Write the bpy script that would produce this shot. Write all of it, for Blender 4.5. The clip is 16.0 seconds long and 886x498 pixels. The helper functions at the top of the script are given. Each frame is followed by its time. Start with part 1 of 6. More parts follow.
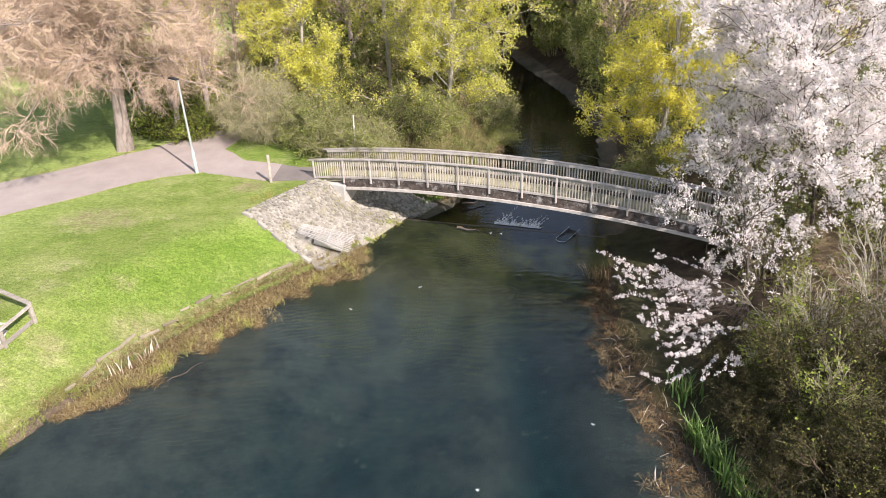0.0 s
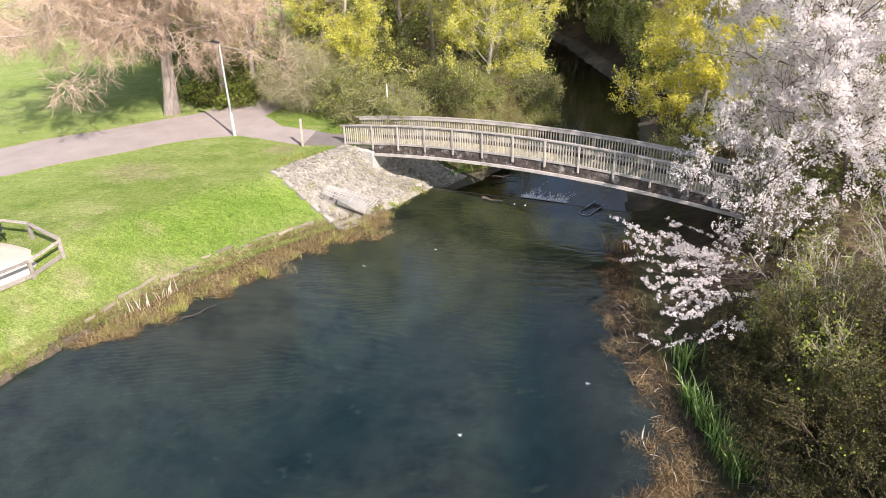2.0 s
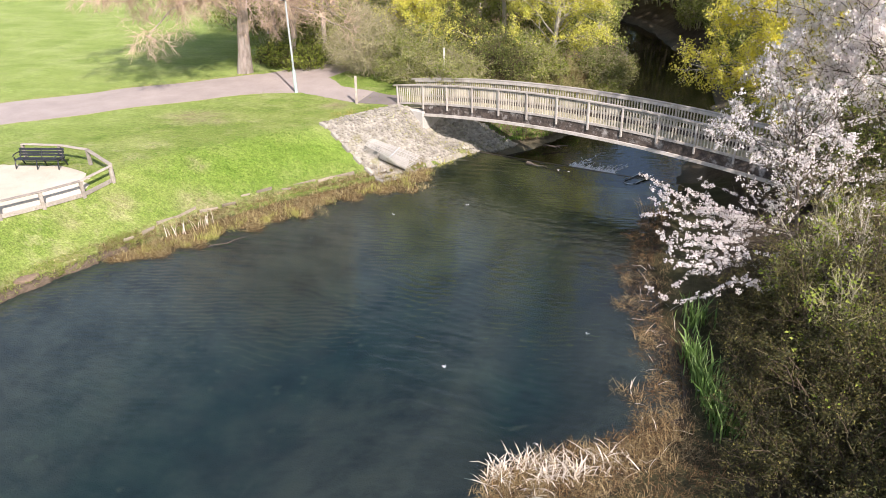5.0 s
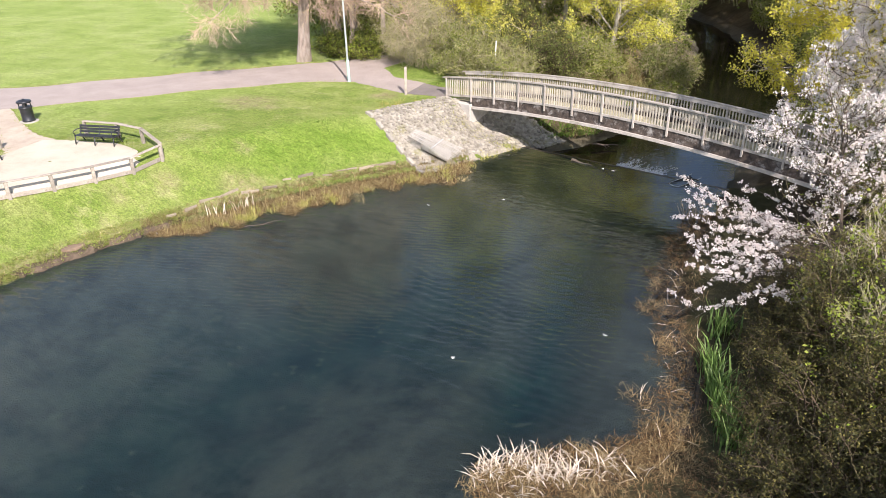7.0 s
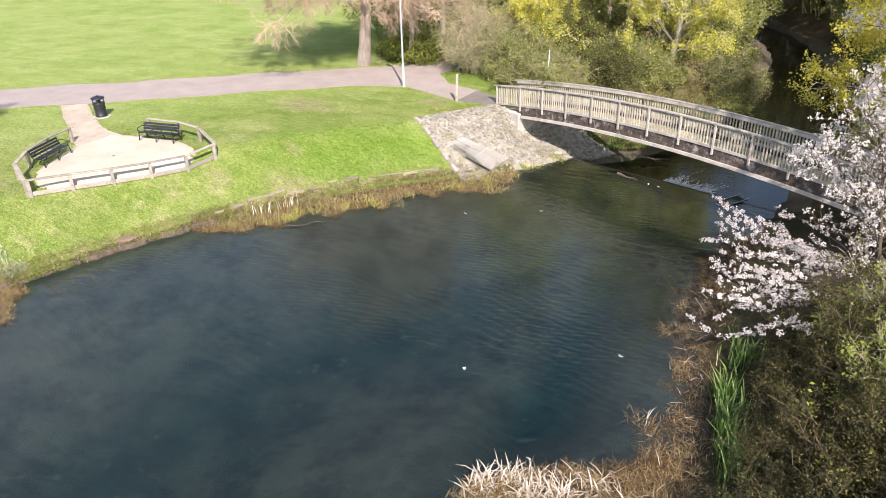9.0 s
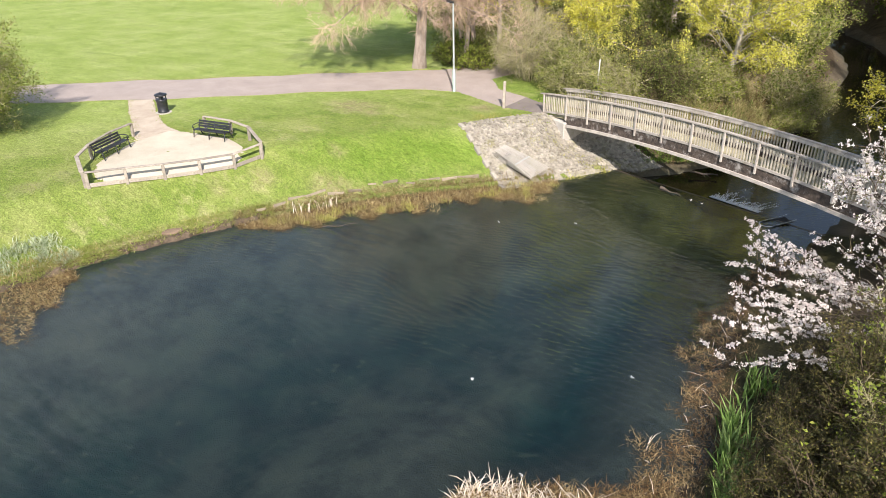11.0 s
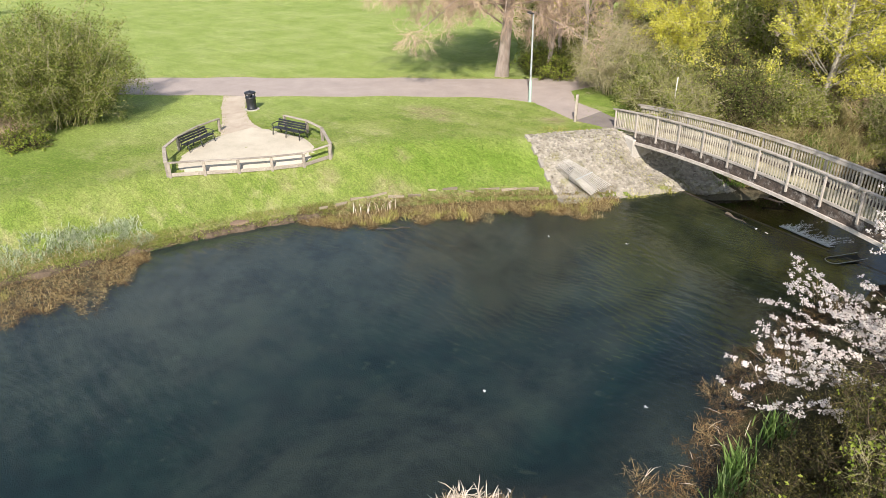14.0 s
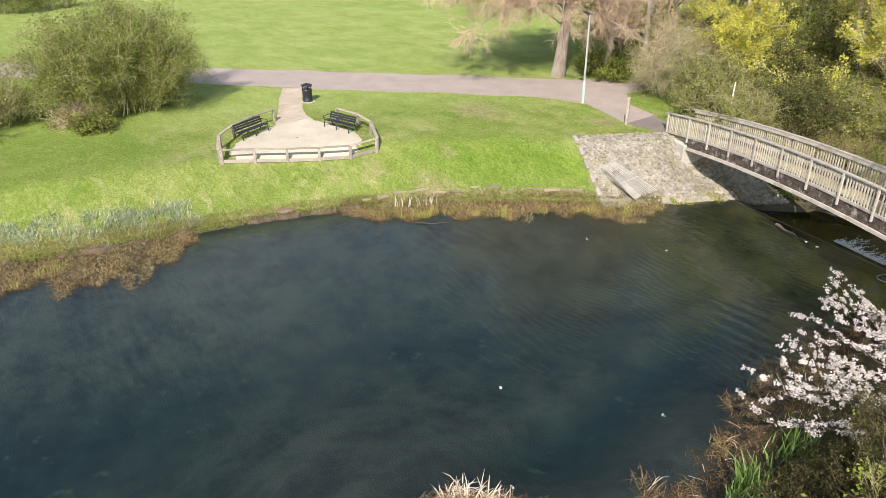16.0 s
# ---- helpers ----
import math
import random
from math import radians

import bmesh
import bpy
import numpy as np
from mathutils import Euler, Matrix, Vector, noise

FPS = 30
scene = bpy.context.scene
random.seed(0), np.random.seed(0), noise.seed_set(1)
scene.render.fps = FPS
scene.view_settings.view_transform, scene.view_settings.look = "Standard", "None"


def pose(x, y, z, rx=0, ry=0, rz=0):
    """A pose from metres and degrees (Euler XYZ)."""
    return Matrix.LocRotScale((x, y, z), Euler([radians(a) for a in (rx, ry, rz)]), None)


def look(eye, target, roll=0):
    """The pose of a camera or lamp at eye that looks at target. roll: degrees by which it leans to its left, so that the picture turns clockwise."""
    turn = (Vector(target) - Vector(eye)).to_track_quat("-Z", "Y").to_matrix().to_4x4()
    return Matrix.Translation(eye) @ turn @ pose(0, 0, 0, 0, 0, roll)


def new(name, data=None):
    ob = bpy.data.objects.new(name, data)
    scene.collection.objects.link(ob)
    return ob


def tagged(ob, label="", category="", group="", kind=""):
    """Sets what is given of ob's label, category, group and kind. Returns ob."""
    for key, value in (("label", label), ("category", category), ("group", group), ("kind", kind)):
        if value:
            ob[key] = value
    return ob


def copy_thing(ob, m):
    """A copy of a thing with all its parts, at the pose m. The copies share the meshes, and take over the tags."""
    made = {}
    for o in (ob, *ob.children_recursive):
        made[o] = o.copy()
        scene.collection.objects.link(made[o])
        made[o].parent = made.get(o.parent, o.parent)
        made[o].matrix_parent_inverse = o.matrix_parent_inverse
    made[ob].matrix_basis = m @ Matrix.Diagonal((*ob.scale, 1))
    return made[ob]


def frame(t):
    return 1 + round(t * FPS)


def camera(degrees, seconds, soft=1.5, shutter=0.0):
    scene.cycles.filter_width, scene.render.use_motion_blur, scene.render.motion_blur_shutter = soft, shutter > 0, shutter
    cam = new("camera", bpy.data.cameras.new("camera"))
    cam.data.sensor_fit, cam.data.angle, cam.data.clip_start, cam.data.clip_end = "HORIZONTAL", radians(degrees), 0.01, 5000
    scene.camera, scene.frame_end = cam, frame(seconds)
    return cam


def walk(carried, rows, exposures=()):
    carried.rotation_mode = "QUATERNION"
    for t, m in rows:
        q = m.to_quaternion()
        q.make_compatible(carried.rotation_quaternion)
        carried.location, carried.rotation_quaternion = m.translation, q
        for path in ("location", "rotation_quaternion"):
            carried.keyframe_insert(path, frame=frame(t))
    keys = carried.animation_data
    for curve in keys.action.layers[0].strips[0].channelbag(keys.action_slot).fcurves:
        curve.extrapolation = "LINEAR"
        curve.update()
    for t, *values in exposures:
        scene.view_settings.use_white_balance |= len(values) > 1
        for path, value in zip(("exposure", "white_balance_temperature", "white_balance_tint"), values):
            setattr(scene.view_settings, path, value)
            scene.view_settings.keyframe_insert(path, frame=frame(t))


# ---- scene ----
cam = camera(65.8, 16.0, soft=0.65)
PATH = [
    (0, (-0.001, 0.018, 14.675), (-0.045, 1.785, 13.74), -2.0),
    (0.5, (0.474, -0.153, 14.307), (0.383, 1.614, 13.373), -2.0),
    (1, (0.892, -0.371, 13.949), (0.759, 1.396, 13.021), -1.9),
    (1.5, (1.353, -0.535, 13.612), (1.176, 1.228, 12.684), -1.8),
    (2, (1.867, -0.675, 13.258), (1.645, 1.083, 12.332), -1.8),
    (2.5, (2.369, -0.805, 12.877), (2.101, 0.95, 11.956), -1.8),
    (3, (2.855, -0.921, 12.481), (2.545, 0.829, 11.564), -1.6),
    (3.5, (3.313, -1.059, 12.104), (2.96, 0.686, 11.191), -1.4),
    (4, (3.782, -1.108, 11.778), (3.384, 0.628, 10.867), -1.4),
    (6.5, (5.654, -0.605, 11.12), (5.018, 1.056, 10.205), -1.3),
    (7, (5.973, -0.505, 11.104), (5.292, 1.138, 10.189), -1.2),
    (7.5, (6.322, -0.379, 11.169), (5.592, 1.243, 10.254), -1.3),
    (8, (6.652, -0.275, 11.254), (5.878, 1.326, 10.339), -1.3),
    (8.5, (7.005, -0.156, 11.336), (6.184, 1.422, 10.422), -1.2),
    (9, (7.328, -0.016, 11.494), (6.462, 1.54, 10.583), -1.2),
    (11.5, (8.935, 0.906, 11.986), (7.863, 2.326, 11.072), -1.2),
    (12, (9.269, 1.112, 12.102), (8.157, 2.502, 11.188), -1.2),
    (12.5, (9.595, 1.294, 12.213), (8.446, 2.654, 11.303), -1.1),
    (13, (9.925, 1.488, 12.298), (8.737, 2.815, 11.388), -1.1),
    (13.5, (10.233, 1.636, 12.347), (9.01, 2.931, 11.439), -1.1),
    (14, (10.49, 1.835, 12.379), (9.23, 3.097, 11.473), -1.0),
    (14.5, (10.702, 2.01, 12.418), (9.411, 3.239, 11.511), -0.9),
    (15, (10.913, 2.103, 12.419), (9.592, 3.3, 11.513), -0.8),
    (15.5, (11.146, 2.306, 12.4), (9.794, 3.467, 11.492), -0.7),
    (16, (11.416, 2.513, 12.341), (10.032, 3.637, 11.435), -0.7),
]
walk(cam, [(t, look(eye, target, roll)) for t, eye, target, roll in PATH],
     exposures=[(0, 0.8, 6400, 15), (9, 0.82, 6420, 14), (11.5, 0.68, 6600, 10), (16, 0.56, 6650, 9)])

# ---- light ----
# World, sun and exposure.
SUN_AZIMUTH, SUN_HEIGHT = 140.6, 40.0
world = bpy.data.worlds.new("sky")
scene.world = world
world.use_nodes = True
wn = world.node_tree.nodes
sky = wn.new("ShaderNodeTexSky")
sky.sky_type, sky.sun_disc = "NISHITA", False
sky.sun_elevation, sky.sun_rotation = radians(SUN_HEIGHT), radians(SUN_AZIMUTH)
wn["Background"].inputs["Strength"].default_value = 0.108
# thin broken cloud all over the sky
cloud_at = wn.new("ShaderNodeTexCoord")
cloud = wn.new("ShaderNodeTexNoise")
cloud.inputs["Scale"].default_value, cloud.inputs["Detail"].default_value = 2.4, 6.0
cloud_cover = wn.new("ShaderNodeMapRange")
cloud_cover.inputs["From Min"].default_value, cloud_cover.inputs["From Max"].default_value, cloud_cover.inputs["To Max"].default_value = 0.44, 0.64, 0.5
cloud_mix = wn.new("ShaderNodeMix")
cloud_mix.data_type = "RGBA"
cloud_mix.inputs["B"].default_value = (6.7, 7.1, 7.9, 1.0)
for a, b in ((cloud_at.outputs["Generated"], cloud.inputs["Vector"]), (cloud.outputs["Fac"], cloud_cover.inputs["Value"]), (cloud_cover.outputs[0], cloud_mix.inputs["Factor"]),
             (sky.outputs["Color"], cloud_mix.inputs["A"]), (cloud_mix.outputs["Result"], wn["Background"].inputs["Color"])):
    world.node_tree.links.new(a, b)
sun = new("sun", bpy.data.lights.new("sun", "SUN"))
sun.data.energy, sun.data.angle, sun.data.color = 4.8, radians(0.55), (1.0, 0.915, 0.835)
to_sun = Vector((math.sin(radians(SUN_AZIMUTH)) * math.cos(radians(SUN_HEIGHT)),
                 math.cos(radians(SUN_AZIMUTH)) * math.cos(radians(SUN_HEIGHT)), math.sin(radians(SUN_HEIGHT))))
sun.matrix_world = look(to_sun * 80, (0, 0, 0))


# ---- materials ----
def shader(name):
    m = bpy.data.materials.new(name)
    m.use_nodes = True
    nt = m.node_tree
    return m, nt, nt.nodes["Principled BSDF"]


def noise_node(nt, scale, detail=4.0, rough=0.6, stretch=None, space="Object"):
    tc = nt.nodes.new("ShaderNodeTexCoord")
    nz = nt.nodes.new("ShaderNodeTexNoise")
    nz.inputs["Scale"].default_value = scale
    nz.inputs["Detail"].default_value = detail
    nz.inputs["Roughness"].default_value = rough
    src = tc.outputs[space]
    if stretch:
        mp = nt.nodes.new("ShaderNodeMapping")
        mp.inputs["Scale"].default_value = stretch
        nt.links.new(src, mp.inputs["Vector"])
        src = mp.outputs["Vector"]
    nt.links.new(src, nz.inputs["Vector"])
    return nz.outputs["Fac"]


def ramp(nt, fac, *stops):
    r = nt.nodes.new("ShaderNodeValToRGB")
    while len(r.color_ramp.elements) < len(stops):
        r.color_ramp.elements.new(0.5)
    for e, (at, c) in zip(r.color_ramp.elements, stops):
        e.position, e.color = at, (*c, 1.0) if len(c) == 3 else c
    nt.links.new(fac, r.inputs["Fac"])
    return r.outputs["Color"]


def grey(v):
    return (v, v, v)


def blend(nt, fac, a, b, mode="MIX"):
    mx = nt.nodes.new("ShaderNodeMix")
    mx.data_type, mx.blend_type = "RGBA", mode
    for sock, val in ((mx.inputs["Factor"], fac), (mx.inputs["A"], a), (mx.inputs["B"], b)):
        if isinstance(val, (int, float)):
            sock.default_value = val
        elif isinstance(val, tuple):
            sock.default_value = (*val, 1.0)
        else:
            nt.links.new(val, sock)
    return mx.outputs["Result"]


def bump(nt, bsdf, height, strength, distance=0.02):
    b = nt.nodes.new("ShaderNodeBump")
    b.inputs["Strength"].default_value, b.inputs["Distance"].default_value = strength, distance
    nt.links.new(height, b.inputs["Height"])
    nt.links.new(b.outputs["Normal"], bsdf.inputs["Normal"])


def surface(name, a, b, scale=6.0, rough=0.85, c=None, fine=40.0, relief=0.3, depth=0.01, stretch=None, metal=0.0, vary=0.0, island=False):
    """A two-scale weathered surface between the colours a and b, with grain and, where given, stains of colour c."""
    m, nt, p = shader(name)
    big = noise_node(nt, scale, 5, 0.65, stretch)
    small = noise_node(nt, fine, 3, 0.6, stretch)
    col = ramp(nt, big, (0.3, a), (0.7, b))
    col = blend(nt, 0.5, col, ramp(nt, small, (0.25, grey(0.55)), (0.75, grey(1.3))), "MULTIPLY")
    if c:
        spots = noise_node(nt, scale * 0.45, 6, 0.7)
        col = blend(nt, ramp(nt, spots, (0.52, grey(0)), (0.66, grey(0.85))), col, c)
    if vary:
        if island:
            rnd = nt.nodes.new("ShaderNodeNewGeometry").outputs["Random Per Island"]
        else:
            rnd = nt.nodes.new("ShaderNodeObjectInfo").outputs["Random"]
        col = blend(nt, 1.0, col, ramp(nt, rnd, (0.0, grey(1 - vary)), (1.0, grey(1 + vary))), "MULTIPLY")
    nt.links.new(col, p.inputs["Base Color"])
    p.inputs["Roughness"].default_value, p.inputs["Metallic"].default_value = rough, metal
    bump(nt, p, small, relief, depth)
    return m


def leafy(name, a, b, c=None, glow=0.3, rough=0.6):
    """Leaves, petals or blades, each with its own tint and some light passing through."""
    m, nt, p = shader(name)
    rnd = nt.nodes.new("ShaderNodeNewGeometry").outputs["Random Per Island"]
    stops = [(0.0, a), (0.55, b), (1.0, c or b)]
    col = ramp(nt, rnd, *stops)
    big = noise_node(nt, 0.9, 3, 0.6)
    col = blend(nt, 0.6, col, ramp(nt, big, (0.3, grey(0.6)), (0.7, grey(1.25))), "MULTIPLY")
    nt.links.new(col, p.inputs["Base Color"])
    p.inputs["Roughness"].default_value = rough
    p.inputs["Specular IOR Level"].default_value = 0.3
    tr = nt.nodes.new("ShaderNodeBsdfTranslucent")
    nt.links.new(col, tr.inputs["Color"])
    mx = nt.nodes.new("ShaderNodeMixShader")
    mx.inputs["Fac"].default_value = glow
    nt.links.new(p.outputs["BSDF"], mx.inputs[1])
    nt.links.new(tr.outputs["BSDF"], mx.inputs[2])
    nt.links.new(mx.outputs["Shader"], nt.nodes["Material Output"].inputs["Surface"])
    return m


def ground_material():
    """Lawn, bare earth, lush bank growth and pond silt, by the cover attribute of the sheet."""
    m, nt, p = shader("ground_cover")
    at = nt.nodes.new("ShaderNodeAttribute")
    at.attribute_name = "cover"
    sep = nt.nodes.new("ShaderNodeSeparateColor")
    nt.links.new(at.outputs["Color"], sep.inputs["Color"])
    wide = noise_node(nt, 0.22, 5, 0.6)
    mid = noise_node(nt, 1.3, 5, 0.65, (1.0, 1.6, 1.0))
    fine = noise_node(nt, 16.0, 4, 0.7)
    lawn = ramp(nt, wide, (0.36, (0.142, 0.206, 0.038)), (0.5, (0.198, 0.258, 0.058)), (0.64, (0.262, 0.30, 0.095)))
    lawn = blend(nt, ramp(nt, mid, (0.52, grey(0)), (0.7, grey(0.4))), lawn, (0.34, 0.33, 0.14))
    lawn = blend(nt, ramp(nt, noise_node(nt, 0.55, 4, 0.7), (0.5, grey(0)), (0.63, grey(0.5))), lawn, (0.125, 0.195, 0.03))
    worn = ramp(nt, noise_node(nt, 0.6, 7, 0.75, (0.8, 1.5, 1.0)), (0.54, grey(0)), (0.68, grey(0.6)))
    lawn = blend(nt, worn, lawn, (0.42, 0.38, 0.21))
    # the paler, drier mown field away from the pond
    field = ramp(nt, noise_node(nt, 0.35, 6, 0.7), (0.34, (0.225, 0.300, 0.070)), (0.5, (0.275, 0.345, 0.095)), (0.66, (0.335, 0.385, 0.140)))
    lawn = blend(nt, at.outputs["Alpha"], lawn, field)
    # low ridges and worn lines that run along the bank
    place = nt.nodes.new("ShaderNodeTexCoord")
    turned = nt.nodes.new("ShaderNodeMapping")
    turned.inputs["Rotation"].default_value, turned.inputs["Scale"].default_value = (0, 0, -0.9), (0.3, 1.5, 1.0)
    nt.links.new(place.outputs["Object"], turned.inputs["Vector"])
    lines = nt.nodes.new("ShaderNodeTexNoise")
    lines.inputs["Scale"].default_value, lines.inputs["Detail"].default_value, lines.inputs["Roughness"].default_value = 1.0, 6.0, 0.65
    nt.links.new(turned.outputs["Vector"], lines.inputs["Vector"])
    lawn = blend(nt, 0.32, lawn, ramp(nt, lines.outputs["Fac"], (0.36, (0.62, 0.70, 0.6)), (0.5, (1.0, 1.0, 1.0)), (0.64, (1.18, 1.14, 1.3))), "MULTIPLY")
    lush = ramp(nt, mid, (0.3, (0.12, 0.20, 0.026)), (0.7, (0.19, 0.265, 0.048)))
    col = blend(nt, sep.outputs["Green"], lawn, lush)
    earth = ramp(nt, mid, (0.3, (0.22, 0.17, 0.10)), (0.7, (0.36, 0.30, 0.19)))
    patchy = nt.nodes.new("ShaderNodeMath")
    patchy.operation = "MULTIPLY"
    nt.links.new(sep.outputs["Blue"], patchy.inputs[0])
    nt.links.new(ramp(nt, noise_node(nt, 2.6, 5, 0.7), (0.35, grey(0.2)), (0.6, grey(1.0))), patchy.inputs[1])
    col = blend(nt, patchy.outputs[0], col, earth)
    bed = nt.nodes.new("ShaderNodeAttribute")
    bed.attribute_name = "bed"
    bed_sep = nt.nodes.new("ShaderNodeSeparateColor")
    nt.links.new(bed.outputs["Color"], bed_sep.inputs["Color"])
    litter = ramp(nt, mid, (0.3, (0.17, 0.12, 0.072)), (0.55, (0.31, 0.225, 0.145)), (0.72, (0.15, 0.15, 0.055)))
    col = blend(nt, bed_sep.outputs["Blue"], col, litter)
    silt = ramp(nt, noise_node(nt, 0.5, 6, 0.65), (0.3, (0.045, 0.04, 0.032)), (0.55, (0.10, 0.085, 0.065)), (0.75, (0.07, 0.07, 0.045)))
    weed = ramp(nt, noise_node(nt, 0.9, 5, 0.6), (0.36, (0.010, 0.034, 0.038)), (0.54, (0.018, 0.056, 0.054)), (0.68, (0.036, 0.076, 0.064)))
    # scattered pale clumps of weed on the bed
    weed = blend(nt, ramp(nt, noise_node(nt, 1.5, 3, 0.5), (0.64, grey(0)), (0.72, grey(0.7))), weed, (0.13, 0.145, 0.10))
    geo = nt.nodes.new("ShaderNodeSeparateXYZ")
    nt.links.new(nt.nodes.new("ShaderNodeNewGeometry").outputs["Position"], geo.inputs[0])
    deep = nt.nodes.new("ShaderNodeMapRange")
    deep.inputs["From Min"].default_value, deep.inputs["From Max"].default_value = -0.25, -1.15
    nt.links.new(geo.outputs["Z"], deep.inputs["Value"])
    silt = blend(nt, deep.outputs[0], silt, weed)
    olive = ramp(nt, noise_node(nt, 0.6, 6, 0.65), (0.35, (0.06, 0.05, 0.016)), (0.55, (0.14, 0.11, 0.034)), (0.7, (0.20, 0.155, 0.07)))
    silt = blend(nt, bed_sep.outputs["Green"], silt, olive)
    mud_bed = ramp(nt, noise_node(nt, 0.7, 6, 0.65), (0.35, (0.08, 0.073, 0.067)), (0.55, (0.17, 0.147, 0.125)), (0.7, (0.22, 0.18, 0.14)))
    mud_share = nt.nodes.new("ShaderNodeMath")
    mud_share.operation = "MULTIPLY"
    nt.links.new(bed_sep.outputs["Red"], mud_share.inputs[0])
    nt.links.new(ramp(nt, noise_node(nt, 0.3, 5, 0.65), (0.36, grey(0.65)), (0.6, grey(1.0))), mud_share.inputs[1])
    silt = blend(nt, mud_share.outputs[0], silt, mud_bed)
    dry = nt.nodes.new("ShaderNodeMapRange")
    dry.inputs["From Min"].default_value, dry.inputs["From Max"].default_value = -0.03, 0.05
    nt.links.new(geo.outputs["Z"], dry.inputs["Value"])
    # dark mud, its colour lowered further for the shade on the thicket floor
    mud = ramp(nt, mid, (0.3, (0.022, 0.017, 0.012)), (0.7, (0.06, 0.046, 0.032)))
    silt = blend(nt, dry.outputs[0], silt, mud)
    col = blend(nt, sep.outputs["Red"], col, silt)
    tuft = noise_node(nt, 4.5, 5, 0.7, (1.0, 1.8, 1.0))
    def on_land(share):
        n = nt.nodes.new("ShaderNodeMath")
        n.operation = "MULTIPLY_ADD"
        n.inputs[1].default_value, n.inputs[2].default_value = -share * 0.85, share
        nt.links.new(sep.outputs["Red"], n.inputs[0])
        return n.outputs[0]
    col = blend(nt, on_land(0.6), col, ramp(nt, tuft, (0.3, grey(0.55)), (0.7, grey(1.35))), "MULTIPLY")
    col = blend(nt, on_land(0.5), col, ramp(nt, fine, (0.38, grey(0.4)), (0.62, grey(1.55))), "MULTIPLY")
    col = blend(nt, on_land(0.32), col, ramp(nt, noise_node(nt, 40.0, 3, 0.7), (0.4, grey(0.45)), (0.6, grey(1.5))), "MULTIPLY")
    nt.links.new(col, p.inputs["Base Color"])
    p.inputs["Roughness"].default_value = 0.95
    p.inputs["Specular IOR Level"].default_value = 0.15
    bump(nt, p, fine, 0.9, 0.06)
    return m


def water_material(name, tint, swell, murk_colour, murk_most):
    """A clear tinted film over the bed with a mirror on it; trains of ripples cross it in patches, calm between them."""
    m, nt, p = shader(name)
    nt.nodes.remove(p)

    def calc(op, a, b, c=None):
        n = nt.nodes.new("ShaderNodeMath")
        n.operation = op
        for sock, val in zip(n.inputs, (a, b, c)):
            if isinstance(val, (int, float)):
                sock.default_value = val
            elif val is not None:
                nt.links.new(val, sock)
        return n.outputs[0]

    def wave_train(length, turn, distortion, jitter):
        """Parallel crests of that wavelength, turned from the x axis by some degrees."""
        mp = nt.nodes.new("ShaderNodeMapping")
        mp.inputs["Rotation"].default_value = (0, 0, radians(turn))
        nt.links.new(nt.nodes.new("ShaderNodeTexCoord").outputs["Object"], mp.inputs["Vector"])
        w = nt.nodes.new("ShaderNodeTexWave")
        w.wave_type, w.bands_direction, w.wave_profile = "BANDS", "Y", "SIN"
        w.inputs["Scale"].default_value = math.pi / (10 * length)
        w.inputs["Distortion"].default_value, w.inputs["Detail"].default_value, w.inputs["Detail Scale"].default_value = distortion, 2.0, jitter
        nt.links.new(mp.outputs["Vector"], w.inputs["Vector"])
        return w.outputs["Fac"]

    def patches(scale, lo, hi, least, most, stretch=None):
        return ramp(nt, noise_node(nt, scale, 3, 0.55, stretch), (lo, grey(least)), (hi, grey(most)))

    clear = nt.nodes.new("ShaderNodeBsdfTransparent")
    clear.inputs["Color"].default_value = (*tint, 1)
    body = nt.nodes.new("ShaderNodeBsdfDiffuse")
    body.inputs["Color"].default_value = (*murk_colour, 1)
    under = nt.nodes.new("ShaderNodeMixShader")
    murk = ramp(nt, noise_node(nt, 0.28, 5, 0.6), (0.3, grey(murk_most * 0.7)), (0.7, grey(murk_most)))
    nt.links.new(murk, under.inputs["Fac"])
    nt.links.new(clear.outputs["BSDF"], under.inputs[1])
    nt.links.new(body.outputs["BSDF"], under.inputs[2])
    gloss = nt.nodes.new("ShaderNodeBsdfGlossy")
    gloss.inputs["Roughness"].default_value = 0.05
    # the mirror's share grows towards a flat view
    facing = nt.nodes.new("ShaderNodeLayerWeight")
    facing.inputs["Blend"].default_value = 0.5
    fr = calc("MULTIPLY_ADD", calc("POWER", facing.outputs["Facing"], 4.2), 0.96, 0.026)
    height = calc("MULTIPLY", noise_node(nt, 0.8, 2, 0.5, (0.9, 1.2, 1.0)), 0.010 * swell)
    for train, where, deep in ((wave_train(0.55, 2, 5.0, 0.5), patches(0.13, 0.49, 0.62, 0.0, 1.0), 0.011),
                               (wave_train(0.33, 10, 7.0, 0.8), patches(0.10, 0.42, 0.58, 0.30, 1.0, (1.3, 0.8, 1.0)), 0.0052),
                               (wave_train(0.22, -14, 6.0, 0.9), patches(0.15, 0.44, 0.60, 0.20, 1.0, (0.8, 1.2, 1.0)), 0.0042)):
        height = calc("ADD", height, calc("MULTIPLY", calc("MULTIPLY", train, where), deep * swell))
    height = calc("ADD", height, calc("MULTIPLY", calc("MULTIPLY", noise_node(nt, 6.0, 2, 0.5, (0.7, 1.5, 1.0)), patches(0.09, 0.4, 0.62, 0.15, 1.0)), 0.004 * swell))
    b = nt.nodes.new("ShaderNodeBump")
    b.inputs["Strength"].default_value, b.inputs["Distance"].default_value = 1.0, 1.0
    nt.links.new(height, b.inputs["Height"])
    nt.links.new(b.outputs["Normal"], gloss.inputs["Normal"])
    nt.links.new(b.outputs["Normal"], facing.inputs["Normal"])
    mx = nt.nodes.new("ShaderNodeMixShader")
